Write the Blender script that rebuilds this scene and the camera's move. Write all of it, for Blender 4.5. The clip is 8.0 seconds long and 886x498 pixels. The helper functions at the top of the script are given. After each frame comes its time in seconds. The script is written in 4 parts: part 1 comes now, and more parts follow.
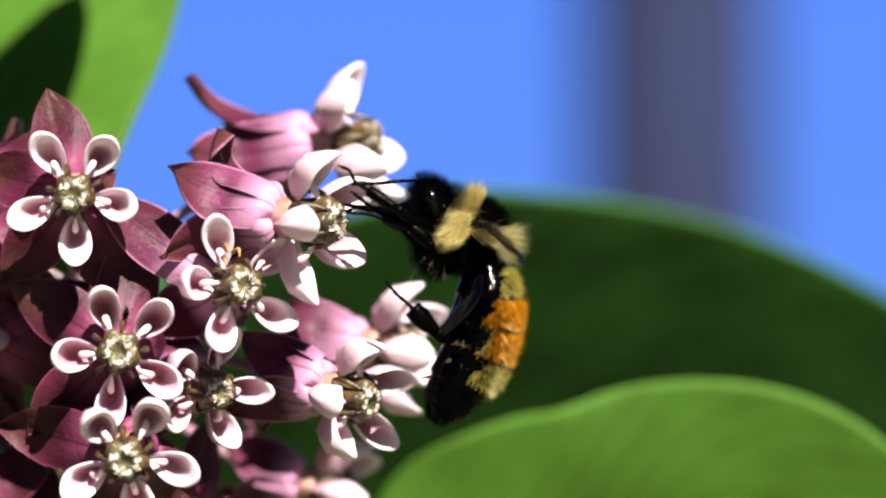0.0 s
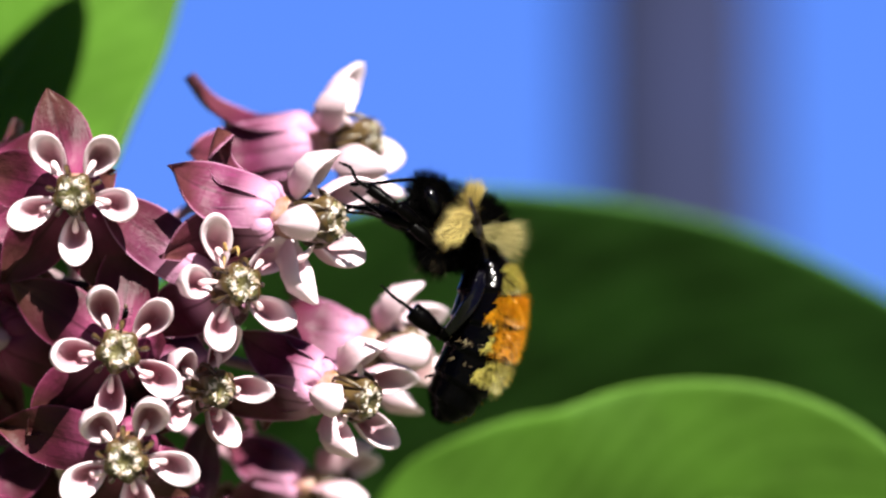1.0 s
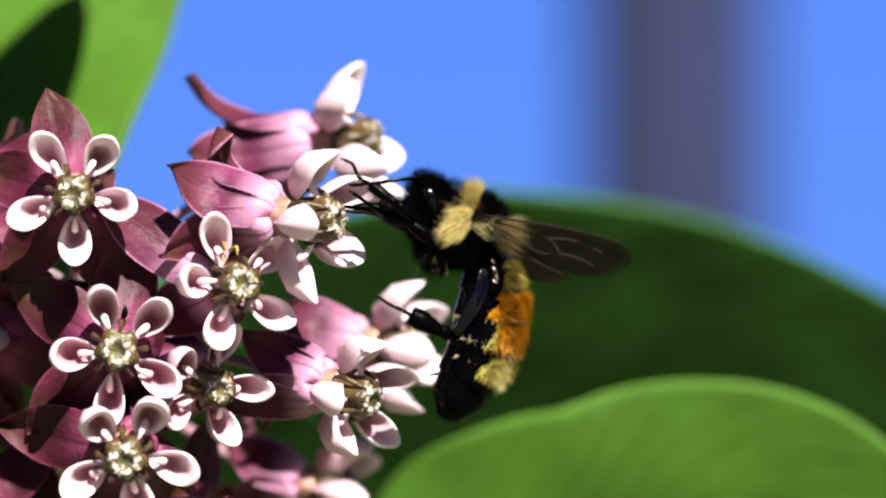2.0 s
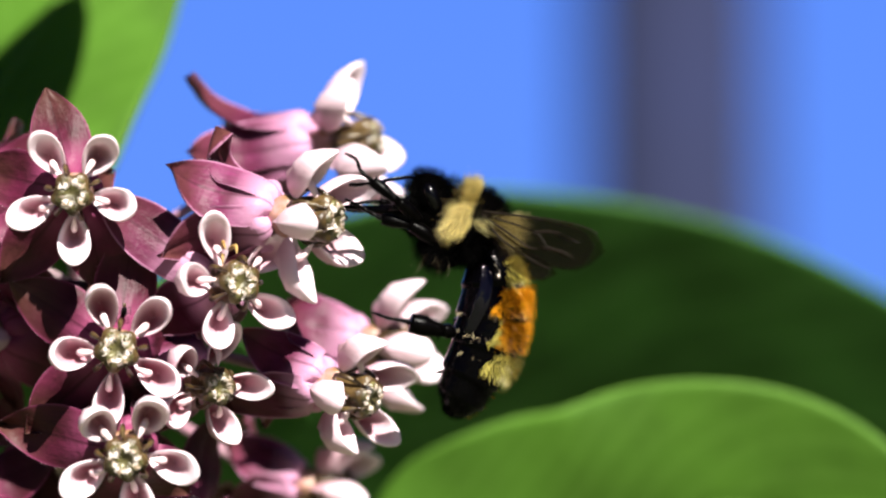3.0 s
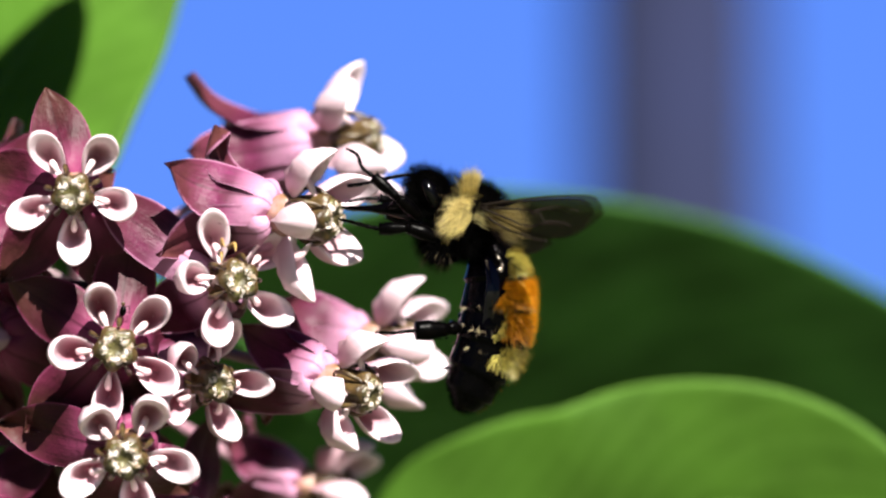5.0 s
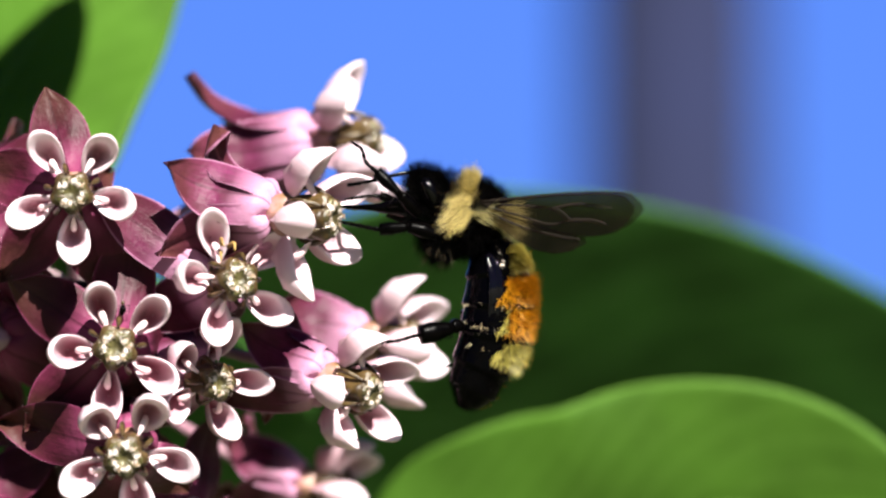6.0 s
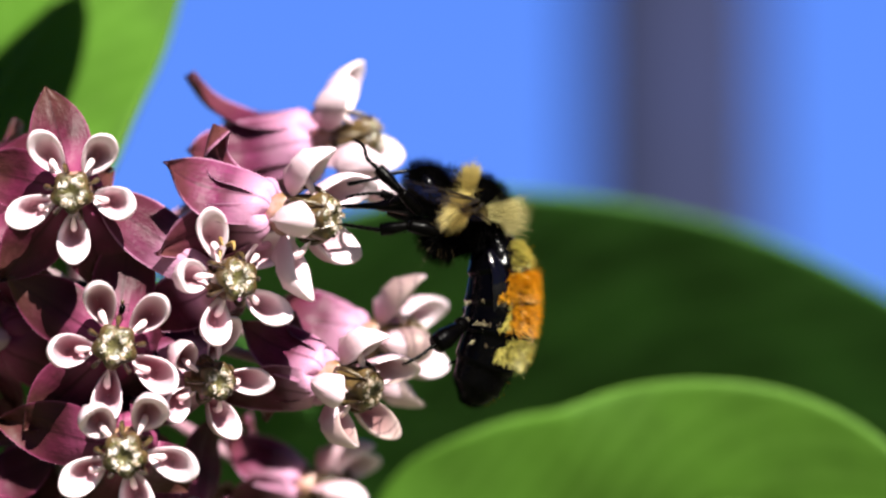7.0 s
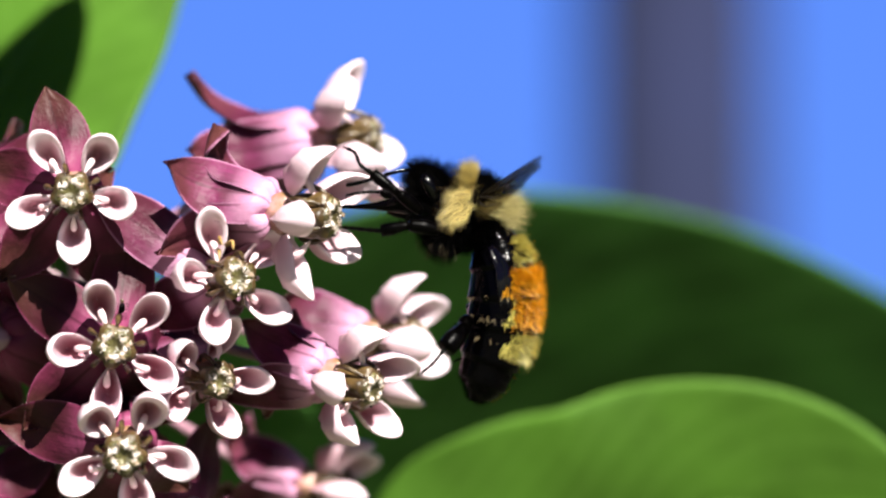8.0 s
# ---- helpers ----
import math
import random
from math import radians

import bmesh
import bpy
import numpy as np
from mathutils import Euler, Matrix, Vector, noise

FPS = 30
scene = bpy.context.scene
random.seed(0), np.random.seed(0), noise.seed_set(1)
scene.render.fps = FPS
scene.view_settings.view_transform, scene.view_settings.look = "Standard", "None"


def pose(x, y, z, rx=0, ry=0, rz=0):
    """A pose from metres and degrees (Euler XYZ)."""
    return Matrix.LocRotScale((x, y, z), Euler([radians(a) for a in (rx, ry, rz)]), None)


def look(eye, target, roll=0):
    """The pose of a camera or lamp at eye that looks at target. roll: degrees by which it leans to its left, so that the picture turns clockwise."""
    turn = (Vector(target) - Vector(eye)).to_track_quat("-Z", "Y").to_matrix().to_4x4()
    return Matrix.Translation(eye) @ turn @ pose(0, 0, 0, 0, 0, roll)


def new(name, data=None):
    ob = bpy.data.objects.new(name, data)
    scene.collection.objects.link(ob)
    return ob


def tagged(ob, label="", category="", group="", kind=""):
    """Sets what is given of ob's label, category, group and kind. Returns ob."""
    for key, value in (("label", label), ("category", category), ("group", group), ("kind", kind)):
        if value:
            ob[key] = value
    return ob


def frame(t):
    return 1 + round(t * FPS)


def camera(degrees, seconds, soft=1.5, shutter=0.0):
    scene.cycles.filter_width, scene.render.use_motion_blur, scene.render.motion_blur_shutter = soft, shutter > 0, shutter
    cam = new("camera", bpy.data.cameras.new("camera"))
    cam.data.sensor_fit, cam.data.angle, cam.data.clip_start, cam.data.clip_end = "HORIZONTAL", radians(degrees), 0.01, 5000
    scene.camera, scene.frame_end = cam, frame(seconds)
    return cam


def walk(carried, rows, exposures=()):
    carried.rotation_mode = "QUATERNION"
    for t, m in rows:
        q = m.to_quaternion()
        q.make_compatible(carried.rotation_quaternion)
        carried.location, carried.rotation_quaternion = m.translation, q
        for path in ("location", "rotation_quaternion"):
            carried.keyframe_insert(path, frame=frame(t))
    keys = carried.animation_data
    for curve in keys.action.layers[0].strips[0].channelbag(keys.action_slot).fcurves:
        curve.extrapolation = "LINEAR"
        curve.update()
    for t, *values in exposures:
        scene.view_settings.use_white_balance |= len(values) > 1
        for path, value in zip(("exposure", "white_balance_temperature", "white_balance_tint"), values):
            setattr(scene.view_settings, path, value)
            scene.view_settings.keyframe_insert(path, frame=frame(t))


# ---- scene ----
# Lengths below are millimetres, brought to metres by MM; x to the right, y away from the lens, z up,
# counted from the middle of the plane of sharp focus, which leans back with the lens.
MM = 0.001
TILT = 8.0
RIG = pose(0, 0, 1.15) @ pose(0, 0, 0, TILT)


def spot(x, y, z):
    return RIG @ (Vector((x, y, z)) * MM)


cam = camera(10.748, 8.0, soft=2.4)
cam.data.dof.use_dof = True
cam.data.dof.focus_distance = 0.25
cam.data.dof.aperture_fstop = 28.5
EYE = RIG @ pose(0, -0.25, 0, 90)
walk(cam, [(0.0, EYE), (8.0, EYE)])

# ---- world, sun, exposure ----
SUN_EL, SUN_AZ = 40.0, 163.0
world = bpy.data.worlds.new("world")
scene.world = world
world.use_nodes = True
wn = world.node_tree
sky = wn.nodes.new("ShaderNodeTexSky")
sky.sky_type, sky.sun_disc = "NISHITA", False
sky.sun_elevation, sky.sun_rotation = radians(SUN_EL), radians(SUN_AZ)
sky.air_density, sky.dust_density, sky.ozone_density = 1.0, 0.0, 6.0
vivid = wn.nodes.new("ShaderNodeHueSaturation")
vivid.inputs["Saturation"].default_value = 1.3
vivid.inputs["Hue"].default_value = 0.525
wn.links.new(sky.outputs[0], vivid.inputs["Color"])
wn.links.new(vivid.outputs[0], wn.nodes["Background"].inputs[0])
wn.nodes["Background"].inputs[1].default_value = 0.0135

TO_SUN = Vector((math.sin(radians(SUN_AZ)) * math.cos(radians(SUN_EL)),
                 math.cos(radians(SUN_AZ)) * math.cos(radians(SUN_EL)), math.sin(radians(SUN_EL))))
sun = new("sun", bpy.data.lights.new("sun", "SUN"))
sun.data.energy, sun.data.angle, sun.data.color = 5.0, radians(0.53), (1.0, 0.95, 0.87)
sun.matrix_world = look(TO_SUN * 10, (0, 0, 0))
scene.view_settings.exposure = 1.5


# ---- materials ----
def material(name, colour, rough=0.5, second=None, scale=400.0, bump=0.0, bump_scale=2000.0, spec=0.5, translucent=0.0,
             sheen=0.0, metal=0.0, pigment=False, strands=False, ior=1.5):
    """A surface with blotches of a second colour, fine relief and, where wanted, light passing through."""
    m = bpy.data.materials.new(name)
    m.use_nodes = True
    nt = m.node_tree
    p = nt.nodes["Principled BSDF"]
    p.inputs["Roughness"].default_value = rough
    p.inputs["Specular IOR Level"].default_value = spec
    p.inputs["Metallic"].default_value = metal
    p.inputs["IOR"].default_value = ior
    p.inputs["Sheen Weight"].default_value = sheen
    tc = nt.nodes.new("ShaderNodeTexCoord")
    mix = nt.nodes.new("ShaderNodeMix")
    mix.data_type = "RGBA"
    mix.inputs["A"].default_value = (*colour, 1)
    mix.inputs["B"].default_value = (*(second or [c * 0.75 for c in colour]), 1)
    if pigment:
        at = nt.nodes.new("ShaderNodeAttribute")
        at.attribute_name = "pigment"
        nt.links.new(at.outputs["Fac"], mix.inputs["Factor"])
    elif strands:
        geo = nt.nodes.new("ShaderNodeNewGeometry")
        nt.links.new(geo.outputs["Random Per Island"], mix.inputs["Factor"])
    else:
        no = nt.nodes.new("ShaderNodeTexNoise")
        no.inputs["Scale"].default_value, no.inputs["Detail"].default_value = scale, 4
        nt.links.new(tc.outputs["Object"], no.inputs["Vector"])
        ramp = nt.nodes.new("ShaderNodeMapRange")
        ramp.inputs["From Min"].default_value, ramp.inputs["From Max"].default_value = 0.35, 0.65
        nt.links.new(no.outputs["Fac"], ramp.inputs["Value"])
        nt.links.new(ramp.outputs[0], mix.inputs["Factor"])
    nt.links.new(mix.outputs["Result"], p.inputs["Base Color"])
    if bump:
        nb = nt.nodes.new("ShaderNodeTexNoise")
        nb.inputs["Scale"].default_value, nb.inputs["Detail"].default_value = bump_scale, 3
        nt.links.new(tc.outputs["Object"], nb.inputs["Vector"])
        bp = nt.nodes.new("ShaderNodeBump")
        bp.inputs["Strength"].default_value, bp.inputs["Distance"].default_value = bump, 0.0002
        nt.links.new(nb.outputs["Fac"], bp.inputs["Height"])
        nt.links.new(bp.outputs[0], p.inputs["Normal"])
    if translucent:
        tr = nt.nodes.new("ShaderNodeBsdfTranslucent")
        nt.links.new(mix.outputs["Result"], tr.inputs["Color"])
        ms = nt.nodes.new("ShaderNodeMixShader")
        ms.inputs[0].default_value = translucent
        nt.links.new(p.outputs[0], ms.inputs[1])
        nt.links.new(tr.outputs[0], ms.inputs[2])
        nt.links.new(ms.outputs[0], nt.nodes["Material Output"].inputs["Surface"])
    return m


def petal_material(name, tip, blotch, base, vein):
    """Petal skin: brownish purple with rosy blotches, fading to pale pink at the base, and branching veins along it."""
    m = material(name, tip, 0.45, blotch, 560.0, 0.3, 2600.0, 0.15, 0.12)
    nt = m.node_tree
    p = nt.nodes["Principled BSDF"]
    first = p.inputs["Base Color"].links[0].from_socket

    def blend(fac, a, colour):
        mix = nt.nodes.new("ShaderNodeMix")
        mix.data_type = "RGBA"
        mix.inputs["B"].default_value = (*colour, 1)
        nt.links.new(fac, mix.inputs["Factor"])
        nt.links.new(a, mix.inputs["A"])
        return mix.outputs["Result"]
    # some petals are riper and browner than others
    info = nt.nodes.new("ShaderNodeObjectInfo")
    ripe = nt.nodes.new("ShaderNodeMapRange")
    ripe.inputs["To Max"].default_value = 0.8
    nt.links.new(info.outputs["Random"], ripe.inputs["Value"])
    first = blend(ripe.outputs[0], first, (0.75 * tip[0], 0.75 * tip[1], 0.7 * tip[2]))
    at = nt.nodes.new("ShaderNodeAttribute")
    at.attribute_name = "pigment"
    out = first
    uv = nt.nodes.new("ShaderNodeUVMap")
    for scale, lo, hi, amount in (((1.6, 6.5, 1.0), 0.50, 0.68, 0.5), ((4.5, 24.0, 1.0), 0.5, 0.68, 0.35)):
        mp = nt.nodes.new("ShaderNodeMapping")
        mp.inputs["Scale"].default_value = scale
        nt.links.new(uv.outputs[0], mp.inputs["Vector"])
        no = nt.nodes.new("ShaderNodeTexNoise")
        no.inputs["Scale"].default_value, no.inputs["Detail"].default_value = 1.6, 5
        nt.links.new(mp.outputs[0], no.inputs["Vector"])
        mr = nt.nodes.new("ShaderNodeMapRange")
        mr.inputs["From Min"].default_value, mr.inputs["From Max"].default_value = lo, hi
        mr.inputs["To Max"].default_value = amount
        nt.links.new(no.outputs["Fac"], mr.inputs["Value"])
        out = blend(mr.outputs[0], out, vein)
    out = blend(at.outputs["Fac"], out, base)
    # browned tip, a dark middle vein, and rim light painted as a thin pale margin
    sep = nt.nodes.new("ShaderNodeSeparateXYZ")
    nt.links.new(uv.outputs[0], sep.inputs[0])
    off = nt.nodes.new("ShaderNodeMath")
    off.operation = "SUBTRACT"
    off.inputs[1].default_value = 0.5
    nt.links.new(sep.outputs[1], off.inputs[0])
    away = nt.nodes.new("ShaderNodeMath")
    away.operation = "ABSOLUTE"
    nt.links.new(off.outputs[0], away.inputs[0])
    brown = (1.1 * tip[0] + 0.01, 0.8 * tip[1] + 0.022, 0.7 * tip[2] + 0.006)
    for socket, lo, hi, amount, tint in ((sep.outputs[0], 0.55, 1.0, 0.8, brown), (away.outputs[0], 0.035, 0.012, 0.55, vein), (away.outputs[0], 0.43, 0.5, 0.6, blotch), (away.outputs[0], 0.465, 0.495, 0.5, base)):
        mr = nt.nodes.new("ShaderNodeMapRange")
        mr.inputs["From Min"].default_value, mr.inputs["From Max"].default_value = lo, hi
        mr.inputs["To Max"].default_value = amount
        nt.links.new(socket, mr.inputs["Value"])
        out = blend(mr.outputs[0], out, tint)
    nt.links.new(out, p.inputs["Base Color"])
    # the veins stand in relief
    ribs = nt.nodes.new("ShaderNodeMapping")
    ribs.inputs["Scale"].default_value = (1.6, 17.0, 1.0)
    nt.links.new(uv.outputs[0], ribs.inputs["Vector"])
    rib = nt.nodes.new("ShaderNodeTexNoise")
    rib.inputs["Scale"].default_value, rib.inputs["Detail"].default_value = 1.5, 4
    nt.links.new(ribs.outputs[0], rib.inputs["Vector"])
    relief = nt.nodes.new("ShaderNodeBump")
    relief.inputs["Strength"].default_value, relief.inputs["Distance"].default_value = 0.12, 0.0003
    nt.links.new(rib.outputs["Fac"], relief.inputs["Height"])
    old = p.inputs["Normal"].links[0].from_socket
    nt.links.new(old, relief.inputs["Normal"])
    nt.links.new(relief.outputs[0], p.inputs["Normal"])
    return m


def leaf_material(name, blade, vein, trans=0.25, rough=0.6, flip=False, ribs=0.11):
    """Leaf blade with a pale midrib, side veins that run out to the margin, and mottling."""
    m = material(name, blade, rough, [c * 0.5 for c in blade], 85.0, 0.2, 900.0, 0.08, trans)
    nt = m.node_tree
    p = nt.nodes["Principled BSDF"]
    first = p.inputs["Base Color"].links[0].from_socket
    if flip:
        for n in nt.nodes:
            if n.bl_idname == "ShaderNodeMapRange":
                n.inputs["From Min"].default_value, n.inputs["From Max"].default_value = 0.65, 0.35
    uv = nt.nodes.new("ShaderNodeUVMap")
    sep = nt.nodes.new("ShaderNodeSeparateXYZ")
    nt.links.new(uv.outputs[0], sep.inputs[0])

    def maths(op, a, b=None):
        n = nt.nodes.new("ShaderNodeMath")
        n.operation = op
        for k, v in enumerate((a, b)):
            if v is None:
                continue
            if isinstance(v, (int, float)):
                n.inputs[k].default_value = v
            else:
                nt.links.new(v, n.inputs[k])
        return n.outputs[0]
    across = maths("ABSOLUTE", maths("SUBTRACT", sep.outputs[1], 0.5))
    run = maths("SUBTRACT", maths("MULTIPLY", sep.outputs[0], 16.0), maths("MULTIPLY", across, 7.0))
    tc = nt.nodes.new("ShaderNodeTexCoord")
    bent = nt.nodes.new("ShaderNodeTexNoise")
    bent.inputs["Scale"].default_value = 140.0
    nt.links.new(tc.outputs["Object"], bent.inputs["Vector"])
    run = maths("ADD", run, maths("MULTIPLY", bent.outputs["Fac"], 1.1))
    near = maths("ABSOLUTE", maths("SUBTRACT", maths("FRACT", run), 0.5))
    side = maths("MAXIMUM", maths("SUBTRACT", 1.0, maths("MULTIPLY", near, 6.0)), 0.0)
    mid = maths("LESS_THAN", across, 0.012)
    rim = maths("MULTIPLY", maths("GREATER_THAN", across, 0.488), 0.5)
    fac = maths("MAXIMUM", maths("MAXIMUM", maths("MULTIPLY", side, ribs), mid), rim)
    mix = nt.nodes.new("ShaderNodeMix")
    mix.data_type = "RGBA"
    mix.inputs["B"].default_value = (*vein, 1)
    nt.links.new(fac, mix.inputs["Factor"])
    nt.links.new(first, mix.inputs["A"])
    nt.links.new(mix.outputs["Result"], p.inputs["Base Color"])
    # each of the blade's two skins takes half of what the whole leaf holds back
    thin = nt.nodes.new("ShaderNodeGamma")
    thin.inputs["Gamma"].default_value = 0.5
    nt.links.new(mix.outputs["Result"], thin.inputs["Color"])
    for n in nt.nodes:
        if n.bl_idname == "ShaderNodeBsdfTranslucent":
            nt.links.new(thin.outputs[0], n.inputs["Color"])
    return m


M_PETAL = petal_material("petal_skin", (0.078, 0.014, 0.030), (0.175, 0.025, 0.092), (0.66, 0.34, 0.52), (0.042, 0.009, 0.018))
# maroon petal colour, with shade of the lower left florets mixed into it
M_MAROON_SHADE_PETAL = petal_material("maroon_shade_petal_skin", (0.050, 0.0095, 0.016), (0.100, 0.012, 0.038), (0.26, 0.055, 0.13), (0.028, 0.006, 0.010))
M_HOOD = material("hood_skin", (0.88, 0.72, 0.79), 0.35, (0.33, 0.085, 0.13), 600.0, 0.1, 3000.0, 0.4, 0.15, pigment=True)
M_HORN = material("horn_skin", (0.78, 0.60, 0.63), 0.35, (0.70, 0.46, 0.50), 900.0, 0.1, 3000.0)
M_COLUMN = material("column_skin", (0.09, 0.055, 0.018), 0.35, (0.035, 0.02, 0.007), 1500.0, 0.5, 3000.0)
M_STIGMA = material("stigma_skin", (0.14, 0.125, 0.045), 0.3, (0.03, 0.022, 0.010), 1700.0, 0.6, 3500.0)
M_FUZZ = material("fuzz", (0.72, 0.58, 0.60), 0.5, (0.6, 0.45, 0.48), 900.0, translucent=0.4)
M_NECK = material("neck_skin", (0.44, 0.24, 0.21), 0.4, (0.24, 0.13, 0.06), 1500.0, 0.3, 3000.0, translucent=0.1)
M_FLAP = material("flap_skin", (0.88, 0.81, 0.77), 0.35, (0.30, 0.20, 0.12), 2000.0, 0.7, 4200.0, translucent=0.2)
M_ANTHER = material("anther_skin", (0.085, 0.055, 0.018), 0.35, (0.018, 0.009, 0.004), 2200.0, 0.4, 3500.0)
M_STALK = material("stalk_skin", (0.32, 0.13, 0.20), 0.6, (0.28, 0.18, 0.20), 300.0, 0.4, 4000.0, sheen=0.3)
M_STEM = material("stem_skin", (0.16, 0.22, 0.07), 0.6, (0.22, 0.17, 0.10), 60.0, 0.4, 900.0)
M_LEAF = leaf_material("leaf_blade", (0.074, 0.178, 0.018), (0.15, 0.30, 0.05), 0.4)
# darker copy of the leaf blade, with part of the leaves' shade in its colour
M_DARK_LEAF = leaf_material("shaded_leaf_blade", (0.045, 0.136, 0.024), (0.085, 0.215, 0.050), 0.335, 0.6, True, 0.34)
M_BLACK_FUR = material("black_fur", (0.0003, 0.00025, 0.00025), 0.6, (0.0009, 0.0007, 0.0006), 900.0, ior=1.09)
M_PALE_FUR = material("pale_fur", (0.42, 0.35, 0.20), 0.5, (0.10, 0.07, 0.035), translucent=0.3, strands=True)
M_YELLOW_FUR = material("yellow_fur", (0.90, 0.74, 0.26), 0.4, (0.13, 0.08, 0.014), translucent=0.2, strands=True)
M_CREAM_FUR = material("cream_fur", (0.93, 0.86, 0.46), 0.4, (0.22, 0.17, 0.05), translucent=0.25, strands=True)
M_LIME_FUR = material("lime_fur", (0.80, 0.70, 0.16), 0.4, (0.07, 0.05, 0.006), translucent=0.2, strands=True)
M_ORANGE_FUR = material("orange_fur", (0.93, 0.45, 0.006), 0.4, (0.30, 0.09, 0.002), translucent=0.2, strands=True)
M_CHITIN = material("chitin", (0.0004, 0.0004, 0.0007), 0.12, (0.0008, 0.0006, 0.0008), 1200.0, 0.4, 1000.0, ior=1.14)
M_GLOSS = material("polished_chitin", (0.0012, 0.001, 0.0022), 0.09, (0.002, 0.0015, 0.003), 1200.0, 0.30, 900.0, ior=1.36)
M_LEG = material("leg_skin", (0.0004, 0.0003, 0.0004), 0.30, (0.0010, 0.0008, 0.0007), 1500.0, 0.15, 3000.0, ior=1.12)
M_UNDERFUR = material("underfur", (0.0003, 0.0003, 0.0003), 0.9, (0.0006, 0.0005, 0.0005), 900.0, 0.6, 3000.0, ior=1.05)
M_EYE = material("eye_skin", (0.0005, 0.0004, 0.0006), 0.16, (0.0009, 0.0007, 0.0006), 3000.0, 0.04, 9000.0, ior=1.3)
M_VEIN = material("wing_vein_skin", (0.015, 0.010, 0.007), 0.6, spec=0.2)
# the blue of distant haze is painted into the pole's wood colour
M_POLE = material("hazed_weathered_wood", (0.0055, 0.0105, 0.052), 0.9, (0.0042, 0.008, 0.038), 3.0, 0.5, 40.0)
M_GROUND = material("meadow", (0.06, 0.09, 0.03), 0.9, (0.10, 0.09, 0.05), 0.8, 0.5, 20.0)


def wing_material():
    m = material("wing_membrane", (0.022, 0.016, 0.012), 0.12, (0.012, 0.009, 0.007), 900.0, 0.8, 1300.0, 0.5)
    nt = m.node_tree
    p = nt.nodes["Principled BSDF"]
    tr = nt.nodes.new("ShaderNodeBsdfTransparent")
    tr.inputs[0].default_value = (0.44, 0.39, 0.33, 1)
    ms = nt.nodes.new("ShaderNodeMixShader")
    ms.inputs[0].default_value = 0.13
    nt.links.new(tr.outputs[0], ms.inputs[1])
    nt.links.new(p.outputs[0], ms.inputs[2])
    nt.links.new(ms.outputs[0], nt.nodes["Material Output"].inputs["Surface"])
    return m


M_WING = wing_material()


# ---- building helpers ----
def grid_mesh(name, rows, closed=False, mat=None, uv=None, pigment=None, smooth=True):
    """A mesh from rows of points in millimetres, each joined to the next."""
    n = len(rows[0])
    verts = [tuple(c * MM for c in p) for r in rows for p in r]
    faces = []
    for i in range(len(rows) - 1):
        for j in range(n if closed else n - 1):
            k = (j + 1) % n
            faces.append((i * n + j, i * n + k, (i + 1) * n + k, (i + 1) * n + j))
    me = bpy.data.meshes.new(name)
    me.from_pydata(verts, [], faces)
    if pigment:
        at = me.attributes.new("pigment", "FLOAT", "POINT")
        at.data.foreach_set("value", [v for r in pigment for v in r])
    if uv:
        flat = [v for r in uv for v in r]
        lay = me.uv_layers.new(name="UVMap")
        for poly in me.polygons:
            for li in poly.loop_indices:
                lay.data[li].uv = flat[me.loops[li].vertex_index]
    if smooth:
        me.polygons.foreach_set("use_smooth", [True] * len(me.polygons))
    if mat:
        me.materials.append(mat)
    me.update()
    return me


def tube(name, points, radii, mat, sides=10):
    """A round, tapering tube along a line of points, closed at both ends."""
    pts = [Vector(p) for p in points]
    rows = []
    prev = None
    for i, p in enumerate(pts):
        d = (pts[min(i + 1, len(pts) - 1)] - pts[max(i - 1, 0)]).normalized()
        if prev is None:
            a = d.orthogonal().normalized()
        else:
            a = (prev - d * prev.dot(d)).normalized()
        prev = a
        b = d.cross(a)
        rows.append([p + (a * math.cos(q) + b * math.sin(q)) * radii[i]
                     for q in [2 * math.pi * k / sides for k in range(sides)]])
    rows = [[pts[0]] * sides] + rows + [[pts[-1]] * sides]
    return grid_mesh(name, rows, True, mat)


def curve_points(ctrl, n):
    """A smooth line of n + 1 points through the given ones."""
    c = [Vector(p) for p in ctrl]
    c = [c[0] * 2 - c[1]] + c + [c[-1] * 2 - c[-2]]
    out = []
    seg = len(c) - 3
    for k in range(n + 1):
        f = k / n * seg
        i = min(int(f), seg - 1)
        t = f - i
        p0, p1, p2, p3 = c[i:i + 4]
        out.append(0.5 * ((2 * p1) + (p2 - p0) * t + (2 * p0 - 5 * p1 + 4 * p2 - p3) * t * t
                          + (3 * p1 - p0 - 3 * p2 + p3) * t ** 3))
    return out


def lerp_list(vals, n):
    return [float(np.interp(k / n * (len(vals) - 1), range(len(vals)), vals)) for k in range(n + 1)]


def part(name, me, parent, label="", m=None):
    ob = new(name, me)
    ob.parent = parent
    if m is not None:
        ob.matrix_basis = m
    return tagged(ob, label) if label else ob


